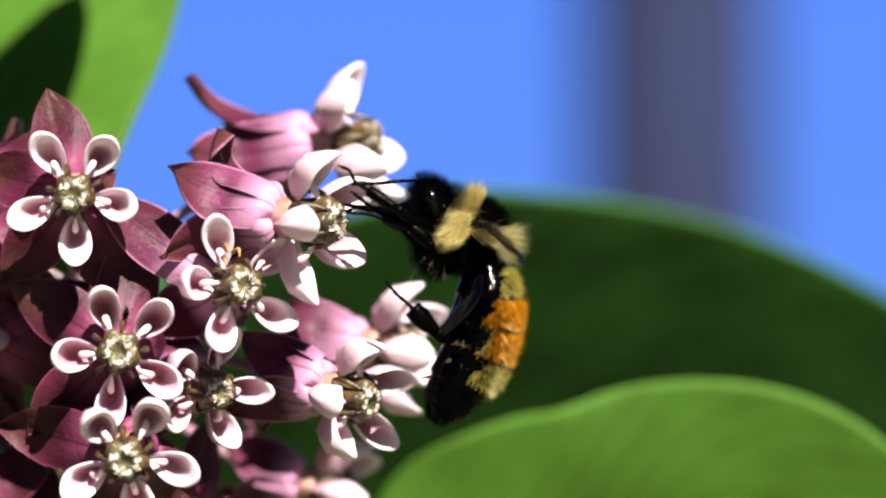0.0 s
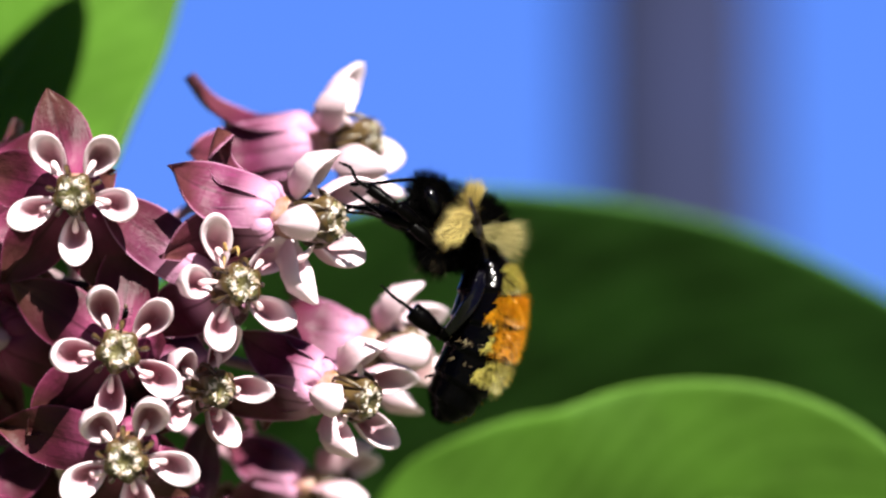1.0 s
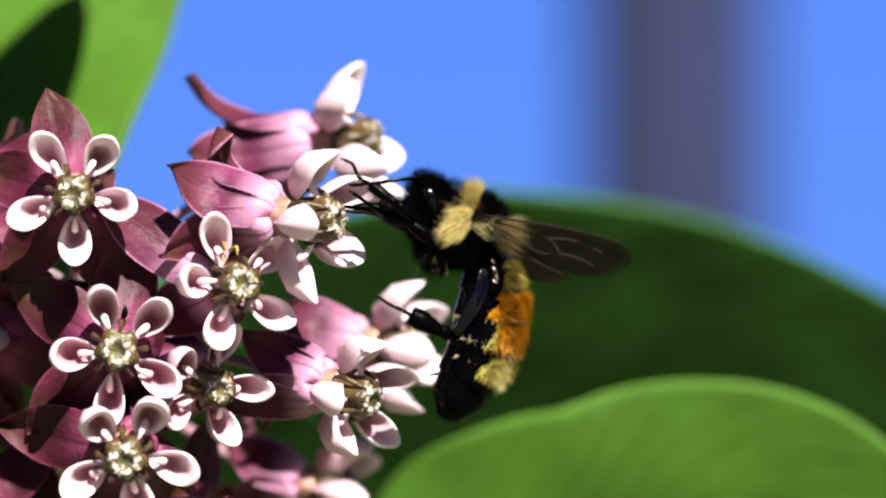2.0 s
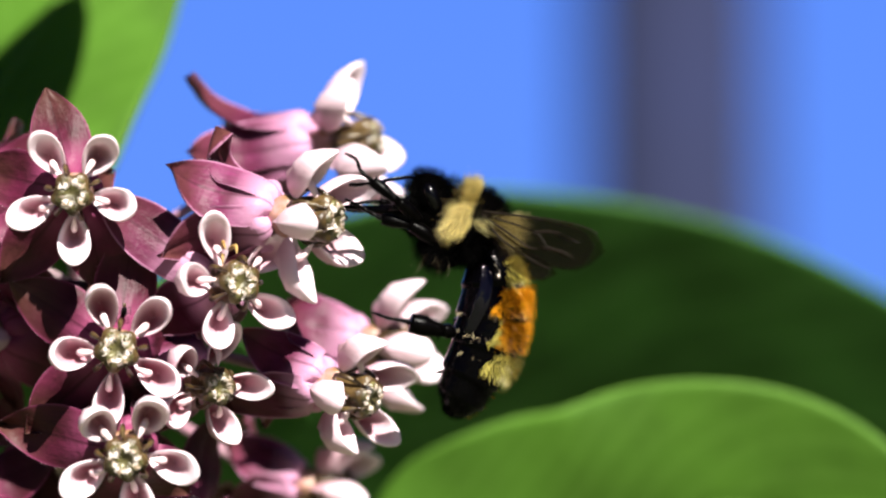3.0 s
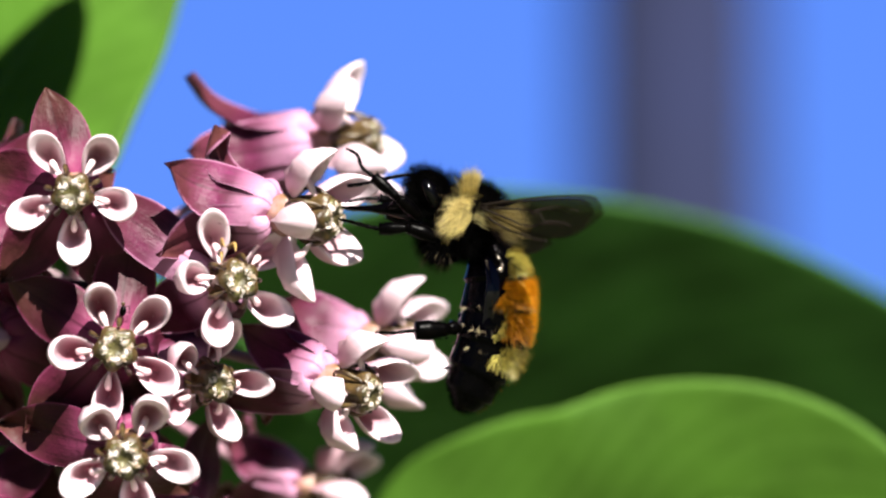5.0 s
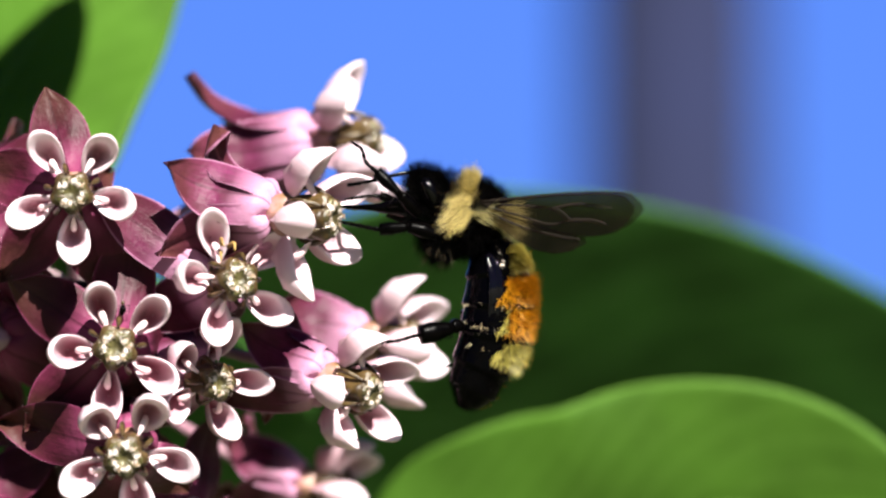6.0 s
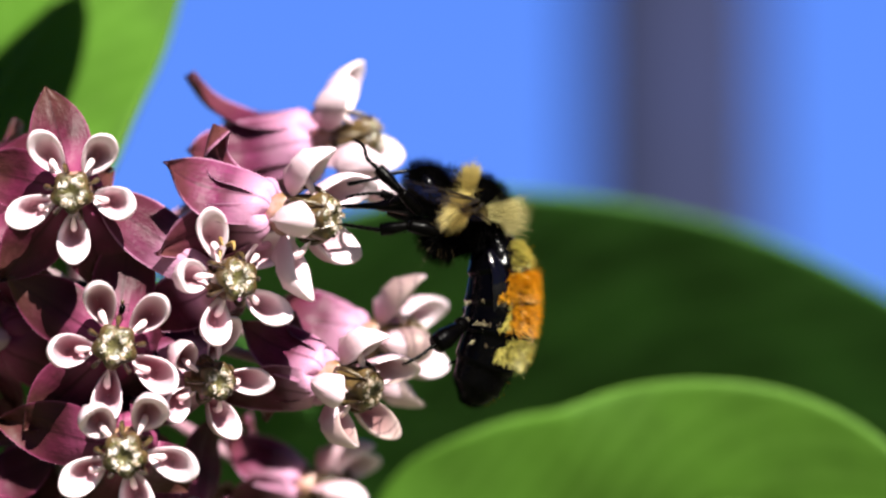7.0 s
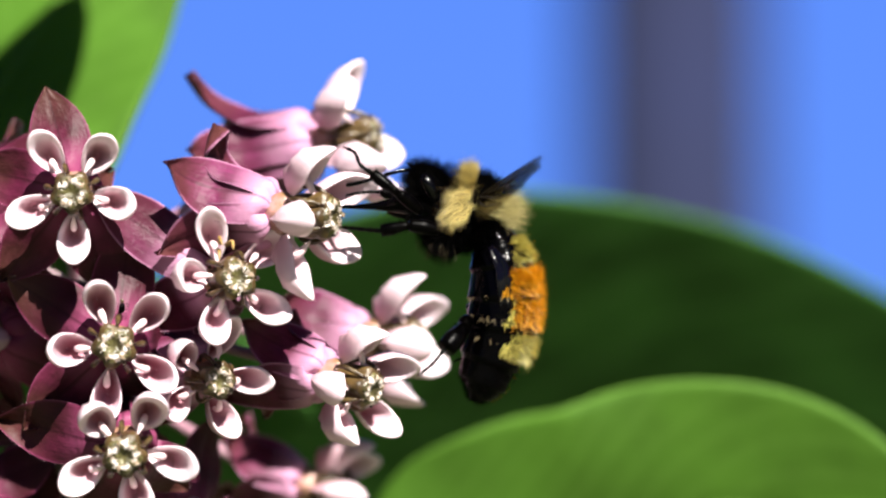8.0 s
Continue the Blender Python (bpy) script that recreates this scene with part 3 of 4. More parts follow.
def build_florets():
    floret("f1", (-19.40, -3.00, 2.86), (0.02, -0.98, -0.06), 34, 0.95, longer={4: 0.93}, skin=M_MAROON_SHADE_PETAL, reflex=80, curl=0.5, petals={0: 104, 4: 38, 1: 30, 2: 30, 3: 40}, twist=-10, turns={1: 30, 2: 10, 4: -10},
           label="pink milkweed floret with five white hoods facing outward", pale=True, splay=14)
    floret("f2", (-10.39, -2.00, -1.90), (0.36, -0.92, 0.05), -16, 0.96, reflex=80, curl=0.4, petals={4: 24, 3: 74}, longer={4: 1.3}, pale=True, splay=11)
    floret("f3", (-17.01, -3.00, -5.39), (0.06, -0.98, 0.0), -25, skin=M_MAROON_SHADE_PETAL, reflex=70, curl=0.5, petals={4: 32, 3: 34, 0: 26}, splay=9, rise={0: 13, 1: 4, 2: 0, 3: 0, 4: 4})
    floret("f4", (-11.76, 0.00, -7.59), (0.48, -0.86, -0.1), -54, 0.86, reflex=80, curl=0.6, splay=5)
    floret("f5", (-16.56, -4.50, -11.14), (0.03, -0.97, -0.15), -45, skin=M_MAROON_SHADE_PETAL, reflex=66, curl=0.3, petals={4: 42, 3: 46, 1: 100, 0: 95}, longer={4: 1.2}, pale=True, splay=12, rise={0: 16, 1: 14, 2: 4, 3: 0, 4: 0})
    floret("f6", (-3.75, 2.00, -8.25), (0.78, -0.56, -0.22), -12, 0.94, rise={4: 3}, reflex=88, curl=0.8)
    floret("f7", (-1.08, 14.00, -5.75), (0.92, -0.28, -0.05), -20, 1.02, rise={4: 18, 0: -12}, pale=True, reflex=90, curl=0.9, label="milkweed floret turned sideways beside the bee")
    floret("f8", (-3.50, 14.00, 6.22), (0.92, -0.2, 0.15), -45, 1.08, rise={4: 2, 0: -14, 1: -14}, reflex=92, curl=1.3, longer={k: 1.32 for k in range(5)}, label="topmost milkweed floret with hoods against the sky", pale=True)
    floret("f9", (-5.42, -1.00, 1.50), (0.88, -0.42, -0.05), -22, 1.03, rise={4: -4, 0: -8, 2: -10, 3: -10}, reflex=86, curl=0.95, curls={0: 1.9}, turns={0: -26}, longer={k: 1.15 for k in range(5)}, label="milkweed floret that the bee is feeding on", pale=True)
    floret("f10", (-5.0, 20.00, -14.2), (0.90, -0.15, -0.20), -20, 0.95, rise={4: 18}, reflex=90, curl=0.9)
    floret("f12", (-28.58, 5.00, -0.43), (-0.85, -0.5, 0.0), 20, skin=M_MAROON_SHADE_PETAL, reflex=66)
    floret("f13", (-28.80, 7.00, 4.35), (-0.85, -0.45, 0.2), 0, skin=M_MAROON_SHADE_PETAL, reflex=66)
    floret("f17", (-27.16, 6.00, -4.58), (-0.7, -0.7, 0.0), 25, skin=M_MAROON_SHADE_PETAL, reflex=58)
    floret("f15", (-29.2, 8.00, -14.3), (-0.85, -0.5, -0.05), 10, skin=M_MAROON_SHADE_PETAL, reflex=66)
    floret("f18", (-31.5, 13.0, -9.5), (-0.9, -0.3, -0.2), 15, skin=M_MAROON_SHADE_PETAL, reflex=70)
    floret("f19", (-26.5, 15.0, -18.5), (-0.5, -0.3, -0.8), 30, skin=M_MAROON_SHADE_PETAL, reflex=70)
    floret("f16", (-13.75, 8.00, -17.62), (0.25, -0.6, -0.7), 0, skin=M_MAROON_SHADE_PETAL, reflex=66)

    # withered horn and filaments on one hood, a lump of pollen, a tiny insect
    m = material("withered", (0.42, 0.27, 0.08), 0.5, (0.22, 0.12, 0.03), 1500.0, 0.4, 4000.0)
    f2 = FLORETS["f2"]
    for a, b, c in (((2.0, 0.1, 1.7), (2.3, 0.25, 2.3), (1.9, 0.4, 2.9)), ((1.8, -0.2, 1.7), (1.9, -0.3, 2.5), (1.5, -0.1, 2.9)), ((1.6, 0.3, 1.8), (1.6, 0.5, 2.4), (1.2, 0.75, 2.7))):
        part("withered_filament", tube("withered_filament", curve_points([a, b, c], 8), lerp_list([0.13, 0.11, 0.03], 8), m, 7), f2, "dry brown filament")
    lump = material("pollen", (0.62, 0.38, 0.04), 0.6, (0.45, 0.24, 0.02), 1500.0, 0.5, 4000.0)
    rows = [[(0.35 + 0.22 * math.sin(t) * math.cos(q), 0.98 + 0.2 * math.sin(t) * math.sin(q), 2.1 + 0.34 * math.cos(t)) for q in np.linspace(0, 6.283, 13)[:-1]] for t in np.linspace(0, 3.1416, 9)]
    part("pollen_lump", grid_mesh("pollen_lump", rows, True, lump), FLORETS["f3"], "golden lump of pollen")


build_florets()


# ---- the bee ----
def blob_mesh(name, centre, radii, turn, mat, rings=20, seg=28, lumps=0.03):
    """A lumpy egg: radii along its own axes, turned about the depth axis."""
    c = Vector(centre)
    rot = Matrix.Rotation(radians(turn), 3, "Y")
    rows = []
    for i in range(rings + 1):
        th = math.pi * i / rings
        row = []
        for j in range(seg):
            ph = 2 * math.pi * j / seg
            v = Vector((math.sin(th) * math.cos(ph), math.sin(th) * math.sin(ph), math.cos(th)))
            k = 1 + lumps * noise.noise(v * 2.5 + c)
            row.append(c + rot @ Vector((v.x * radii[0] * k, v.y * radii[1] * k, v.z * radii[2] * k)))
        rows.append(row)
    return grid_mesh(name, rows, True, mat)


def egg_roots(centre, radii, turn, count, seed, keep, comb=None):
    """Roots spread over an egg where keep(place, direction) allows, each with its way out, swept by comb(place)."""
    rnd = random.Random(seed)
    rot = Matrix.Rotation(radians(turn), 3, "Y")
    out = []
    while len(out) < count:
        v = Vector((rnd.gauss(0, 1), rnd.gauss(0, 1), rnd.gauss(0, 1))).normalized()
        p = Vector(centre) + rot @ Vector((v.x * radii[0], v.y * radii[1], v.z * radii[2]))
        if not keep(p, v):
            continue
        nn = (rot @ Vector((v.x / radii[0], v.y / radii[1], v.z / radii[2]))).normalized()
        out.append((p, nn + Vector(comb(p)) if comb else nn))
    return out


def inside(poly, x, z):
    """Whether (x, z) lies in a closed outline."""
    hit = False
    for (x0, z0), (x1, z1) in zip(poly, poly[1:] + poly[:1]):
        if (z0 > z) != (z1 > z) and x < x0 + (z - z0) / (z1 - z0) * (x1 - x0):
            hit = not hit
    return hit


ABD_LINE = [(0.80, 0.00, -1.40), (1.10, 0.00, -3.20), (1.05, 0.00, -5.00), (0.60, 0.00, -6.80), (-0.12, 0.00, -8.40), (-0.62, 0.00, -9.45), (-1.20, 0.00, -10.15)]
ABD_RAD = [1.00, 1.62, 1.80, 1.74, 1.46, 1.08, 0.10]


def abdomen_point(u, q, swell=0.0):
    """A point on the abdomen: u from waist to tip, q round it, 0 along the back; and the way out there."""
    line = ABD_CURVE
    f = u * (len(line) - 1)
    i = min(int(f), len(line) - 2)
    p = line[i].lerp(line[i + 1], f - i)
    d = (line[i + 1] - line[max(i - 1, 0)]).normalized()
    back = Vector((-d.z, 0, d.x))
    if back.x < 0:
        back = -back
    side = d.cross(back)
    r = float(np.interp(u * 60, range(61), ABD_R)) + swell
    out = back * math.cos(q) + side * math.sin(q)
    return p + out * r, out, d


ABD_CURVE = curve_points(ABD_LINE, 60)
ABD_R = [float(v) for v in [r.x for r in curve_points([(r, 0, 0) for r in ABD_RAD], 60)]]


def build_bee():
    bee = new("bumblebee")
    tagged(bee, "furry black, yellow and orange bumblebee feeding on a floret", "bee")

    # thorax
    tc, tr_, tt = (-0.20, 0.00, -0.15), (1.86, 2.2, 2.05), 40
    thorax = part("thorax", blob_mesh("thorax", tc, tr_, tt, M_UNDERFUR), bee, "black thorax with a pale yellow collar and rear tuft")
    ring = [(-0.12, 2.5), (0.38, 2.3), (0.18, 1.35), (-0.08, 0.75), (-0.12, 0.10), (-0.45, -0.52), (-1.12, -0.68), (-1.50, -0.05), (-1.02, 0.75), (-0.46, 1.5)]
    back = [(-0.15, 0.30), (0.6, 0.18), (1.25, 0.22), (1.9, 0.42), (2.3, 0.1), (2.2, -1.0), (1.5, -1.15), (1.0, -0.62), (0.3, -0.35), (-0.15, -0.30)]

    def rough(p, k):
        return k * noise.noise(p * 2.3), k * noise.noise(p * 2.3 + Vector((9, 4, 2)))

    def collar(p, v):
        a, b = rough(p, 0.14)
        return inside(ring, p.x + a, p.z + b)

    def tuft(p, v):
        a, b = rough(p, 0.2)
        return inside(back, p.x + a, p.z + b)

    def black(p, v):
        return not collar(p, v) and not tuft(p, v)
    part("collar_fur", hair_mesh("collar_fur", egg_roots(tc, tr_, tt, 3000, 1, collar, lambda p: (-0.05 - 0.4 * (p.z < 1.0), 0, 0.2 if p.z > 1.2 else -0.7)),
                                 M_YELLOW_FUR, 0.9, 0.008, seed=2, spread=0.3, clump=0.22), thorax, "pale yellow fur")
    part("tuft_fur", hair_mesh("tuft_fur", egg_roots(tc, tr_, tt, 1400, 3, tuft, lambda p: (0.75, 0, 0.25 * (p.z + 0.2))),
                               M_CREAM_FUR, 1.3, 0.0075, seed=4, spread=0.36, clump=0.25), thorax, "pale yellow fur")
    part("black_fur", hair_mesh("black_fur", egg_roots(tc, tr_, tt, 5200, 5, black), M_BLACK_FUR, 0.58, 0.008, seed=6, clump=0.2), thorax, "black fur")
    part("nape_fur", hair_mesh("nape_fur", egg_roots((-1.35, 0, 1.1), (1.0, 1.7, 1.15), 20, 1500, 9, lambda p, v: v.x < 0.6), M_BLACK_FUR, 0.6, 0.008, seed=10, clump=0.2), thorax, "black fur")

    cc, cr = (-1.62, 0.00, -1.15), (1.30, 1.7, 1.3)
    chest = part("chest", blob_mesh("chest", cc, cr, 20, M_UNDERFUR), bee, "black furry underside of the thorax")
    part("chest_fur", hair_mesh("chest_fur", egg_roots(cc, cr, 20, 2200, 15, lambda p, v: v.x < 0.5, lambda p: (-0.2, 0, -0.5)), M_BLACK_FUR, 0.62, 0.007, seed=16, clump=0.2), chest)
    part("breast_fur", hair_mesh("breast_fur", egg_roots(cc, cr, 20, 34, 17, lambda p, v: v.z < -0.35 and v.x < 0.5, lambda p: (-0.3, 0, -0.7)), M_PALE_FUR, 0.9, 0.0045, seed=18, spread=0.3), chest, "thin pale brown hairs")

    # head
    hc, hr, ht = (-2.20, 0.00, 1.18), (1.08, 1.5, 1.55), -32
    head = part("head", blob_mesh("head", hc, hr, ht, M_UNDERFUR), bee, "black furry head")
    part("head_fur", hair_mesh("head_fur", egg_roots(hc, hr, ht, 2300, 7, lambda p, v: v.z > -0.5 and abs(v.y) < 0.8, lambda p: (0, 0, 0.25)), M_BLACK_FUR, 0.62, 0.008, seed=8, spread=0.3, clump=0.35), head)
    part("chin_fur", hair_mesh("chin_fur", egg_roots((-2.65, 0, 0.25), (0.8, 1.2, 0.95), 30, 1200, 27, lambda p, v: v.x < 0.4, lambda p: (-0.3, 0, -0.4)), M_BLACK_FUR, 0.5, 0.011, seed=28), head)
    for s in (-1, 1):
        part("compound_eye", blob_mesh("compound_eye", (-2.22, s * 1.22, 1.32), (0.42, 0.45, 0.88), -24, M_EYE, 16, 20, 0.0), head, "glossy black compound eye")
        a = Vector((-2.95, 0.00, 2.15))
        pts = [a + Vector((0.2, s * 0.5, -0.3)), a + Vector((-0.25, s * 0.75, 0.22)), a + Vector((-1.3, s * 1.0, 0.15)), a + Vector((-2.4, s * 1.15, -0.1)), a + Vector((-3.7, s * 1.2, -0.25))]
        part("antenna", tube("antenna", curve_points(pts, 24), [0.085 + 0.02 * (k % 2) for k in range(25)], M_CHITIN, 8), head)
    snout = [(-3.30, 0.00, 0.55), (-4.20, 0.00, 0.60), (-5.34, 0.00, 0.66), (-6.24, 0.00, 0.72), (-7.02, 0.00, 0.78)]
    part("proboscis", tube("proboscis", curve_points(snout, 14), lerp_list([0.62, 0.40, 0.20, 0.13, 0.08], 14), M_CHITIN, 10), head, "dark tongue reaching into the floret")
    part("mandible", tube("mandible", curve_points([(-3.35, -0.60, 1.10), (-4.10, -0.50, 0.85), (-4.60, -0.30, 0.62)], 8), lerp_list([0.35, 0.26, 0.08], 8), M_CHITIN, 8), head)

    # abdomen: overlapping plates, then the bands of fur
    rows = []
    for i in range(73):
        u = i / 72
        plate = 0.17 * ((u * 6.2) % 1.0) ** 1.5 * (u < 0.93)
        rows.append([abdomen_point(u, 2 * math.pi * k / 32, plate)[0] for k in range(32)])
    abdomen = part("abdomen", grid_mesh("abdomen", rows, True, M_CHITIN), bee, "black abdomen banded yellow and orange")
    # u from, u to, hairs, length, how far round the flank, how far round the back the orange goes
    bands = [("yellow_band", 0.05, 0.15, 1500, 0.60, 1.15, 0.0, "pale yellow band of fur"),
             ("orange_band", 0.192, 0.297, 2700, 0.60, 1.50, 1.9, "deep orange band of fur"),
             ("orange_band", 0.33, 0.435, 2500, 0.58, 1.45, 1.25, "orange band of fur, yellow along the flank"),
             ("lime_band", 0.475, 0.575, 1900, 0.62, 1.36, 0.0, "yellow band of fur"),
             ("tip_fur", 0.62, 0.985, 2000, 0.28, 3.2, 0.0, "black fur at the tip")]
    rnd = random.Random(11)
    for nm, u0, u1, count, ln, reach, warm, lab in bands:
        roots = {True: [], False: []}
        while len(roots[True]) + len(roots[False]) < count:
            f = rnd.random()
            u, q = u0 + (u1 - u0) * f + rnd.gauss(0, 0.008), rnd.uniform(-reach - 0.2, reach + 0.2)
            tooth = 0.22 * noise.noise(Vector((u * 40, q * 3, 5)))
            if abs(q) > reach - 0.30 + 0.35 * f + tooth:
                continue
            p, o, d = abdomen_point(u, q)
            side = Vector((0, 0, 0)) if abs(q) < 0.5 else Vector((-0.35 * (abs(q) - 0.5), 0, 0))
            roots[abs(q) < warm + 0.25 * noise.noise(Vector((u * 30, q * 4, 1)))].append((p, o * 0.95 + d * (0.15 + 0.55 * f) + side))
        furs = [(False, M_BLACK_FUR if nm == "tip_fur" else M_LIME_FUR), (True, M_ORANGE_FUR)]
        lumps = [(hair_mesh(nm, roots[k], mat, ln, 0.009, seed=count + k, spread=0.22, clump=0.38), k) for k, mat in furs if roots[k]]
        first = part(nm, lumps[-1][0], abdomen, lab)
        for me, k in lumps[:-1]:
            part("band_edge", me, first, "yellow fur along the flank")
    edge = []
    for u in (0.315, 0.43, 0.535):
        for k in range(110):
            q = rnd.choice((-1, 1)) * rnd.uniform(1.25, 2.9)
            if noise.noise(Vector((u * 50, q * 3.5, 2))) < -0.05:
                continue
            p, o, d = abdomen_point(u + rnd.gauss(0, 0.006), q, 0.1)
            edge.append((p, o * 0.9 + d * 0.8))
    part("fringe", hair_mesh("fringe", edge, M_PALE_FUR, 0.42, 0.009, seed=77, spread=0.3), abdomen, "short pale hairs along the plates")

    legs(bee)
    wings(bee)
    return bee


def leg(bee, name, joints, radii, fur=0, label="", seed=1):
    """A jointed leg; the first joint is the part's origin. Femur and shank, then the thin foot with its claws."""
    o = Vector(joints[0])
    pts = [Vector(p) - o for p in joints]
    upper = [pts[0], pts[0].lerp(pts[1], 0.5) + Vector((0, 0, 0.05)), pts[1]]
    top = part(name, tube(name, curve_points(upper, 8), lerp_list([radii[0] * 0.7, radii[0], radii[0] * 0.75], 8), M_LEG, 12), bee, label, Matrix.Translation(o * MM))
    shank = [pts[1], pts[1].lerp(pts[2], 0.6), pts[2]]
    part("shank", tube("shank", curve_points(shank, 8), lerp_list([radii[1] * 0.6, radii[1], radii[1] * 0.9], 8), M_LEG, 12), top)
    toe = curve_points(pts[2:], 15)
    part("tarsus", tube("tarsus", toe, [radii[2] * (1.0 if k % 3 else 0.72) * (1 - 0.02 * k) for k in range(16)], M_LEG, 8), top)
    e, d = toe[-1], (toe[-1] - toe[-3]).normalized()
    for s in (-1, 1):
        side = Vector((0, s, 0)) * 0.16
        part("claw", tube("claw", curve_points([e, e + d * 0.16 + side, e + d * 0.2 + side * 1.3 + Vector((0.02, 0, -0.14))], 6), lerp_list([0.05, 0.045, 0.01], 6), M_LEG, 6), top)
    if fur:
        rnd = random.Random(seed)
        roots = []
        for k in range(fur):
            t = rnd.random()
            p = pts[1].lerp(pts[2], t)
            a = rnd.uniform(0, 6.283)
            dd = (pts[2] - pts[1]).normalized()
            x = dd.orthogonal().normalized()
            y = dd.cross(x)
            o2 = x * math.cos(a) + y * math.sin(a)
            roots.append((p + o2 * radii[1] * 0.8, o2 + dd * 0.8))
        part("leg_fur", hair_mesh("leg_fur", roots, M_BLACK_FUR, 0.2, 0.010, seed=seed, spread=0.25), top)
    return top


PARTS = {}


def legs(bee):
    PARTS["fore"] = leg(bee, "fore_leg", [(-2.88, -1.70, 0.12), (-3.96, -2.30, 1.11), (-5.28, -2.00, 2.22), (-5.91, -1.80, 2.73), (-6.15, -1.70, 3.36), (-6.60, -1.50, 3.66)], (0.36, 0.34, 0.13), 160, "thin black fore leg", 21)
    PARTS["fore_far"] = leg(bee, "fore_leg", [(-3.09, 1.20, 0.12), (-4.14, 1.40, 0.90), (-4.98, 1.20, 1.20), (-5.64, 1.10, 1.20), (-6.18, 1.00, 1.14), (-6.66, 1.00, 1.05)], (0.34, 0.25, 0.11), 120, "thin black fore leg", 22)
    PARTS["mid"] = leg(bee, "middle_leg", [(-1.98, -1.50, -0.99), (-3.48, -1.70, -0.39), (-4.98, -1.50, -0.36), (-5.64, -1.40, -0.18), (-6.39, -1.20, 0.06), (-6.96, -1.00, 0.24)], (0.42, 0.36, 0.14), 200, "thin black middle leg", 23)
    PARTS["mid_far"] = leg(bee, "middle_leg", [(-1.98, 1.50, -0.99), (-3.30, 1.60, -0.24), (-4.62, 1.50, 0.36), (-5.64, 1.30, 0.60), (-6.30, 1.10, 0.60), (-6.84, 1.00, 0.66)], (0.40, 0.30, 0.13), 160, "thin black middle leg", 24)
    PARTS["hind"] = leg(bee, "hind_leg", [(-0.96, -1.00, -5.82), (-1.56, -1.50, -5.79), (-3.30, -1.70, -5.73), (-3.69, -1.70, -5.70), (-4.44, -1.70, -5.73), (-5.22, -1.60, -5.64)], (0.42, 0.58, 0.13), 220, "black hind leg with a broad shank", 25)
    PARTS["hind_far"] = leg(bee, "hind_leg", [(-0.69, 1.60, -5.04), (-0.48, 2.00, -6.54), (-0.69, 2.20, -7.44), (-1.14, 2.20, -7.74), (-1.44, 2.20, -7.89), (-1.74, 2.20, -7.98)], (0.42, 0.40, 0.12), 120, "black hind leg with a broad shank", 26)
    # the near hind thigh lies along the flank, a flat plate with raised rims
    hip = Vector((0.62, -1.45, -2.10))
    th = curve_points([Vector(p) - hip for p in ((0.62, -1.45, -2.10), (0.42, -1.75, -3.20), (-0.20, -1.85, -4.30), (-1.15, -1.55, -5.50))], 18)
    rows = []
    for i, p in enumerate(th):
        d = (th[min(i + 1, 18)] - th[max(i - 1, 0)]).normalized()
        across = Vector((0, -1, 0)).cross(d).normalized()
        w = float(np.interp(i, (0, 4, 11, 18), (0.16, 0.34, 0.42, 0.26)))
        rows.append([p + across * (w * a) + Vector((0, -1, 0)) * (w * b) for a, b in ((-1, 0), (-0.93, 0.36), (-0.72, 0.46), (-0.4, 0.30), (0, 0.26), (0.4, 0.32), (0.72, 0.5), (0.93, 0.38), (1, 0), (0.6, -0.4), (-0.6, -0.4))])
    rows = [[th[0]] * 11] + rows + [[th[-1]] * 11]
    PARTS["thigh"] = part("thigh", grid_mesh("thigh", rows, True, M_GLOSS), bee, "glossy black hind thigh", Matrix.Translation(hip * MM))


def wing_blade(name, outline, mat):
    """A thin membrane filling an outline in the wing's own plane (x along the span, z across it)."""
    rows = []
    for t, lo, hi in outline:
        rows.append([(t, 0.10 * math.sin(t * 2.1 + 5 * k / 8), lo + (hi - lo) * k / 8) for k in range(9)])
    return grid_mesh(name, rows, False, mat)


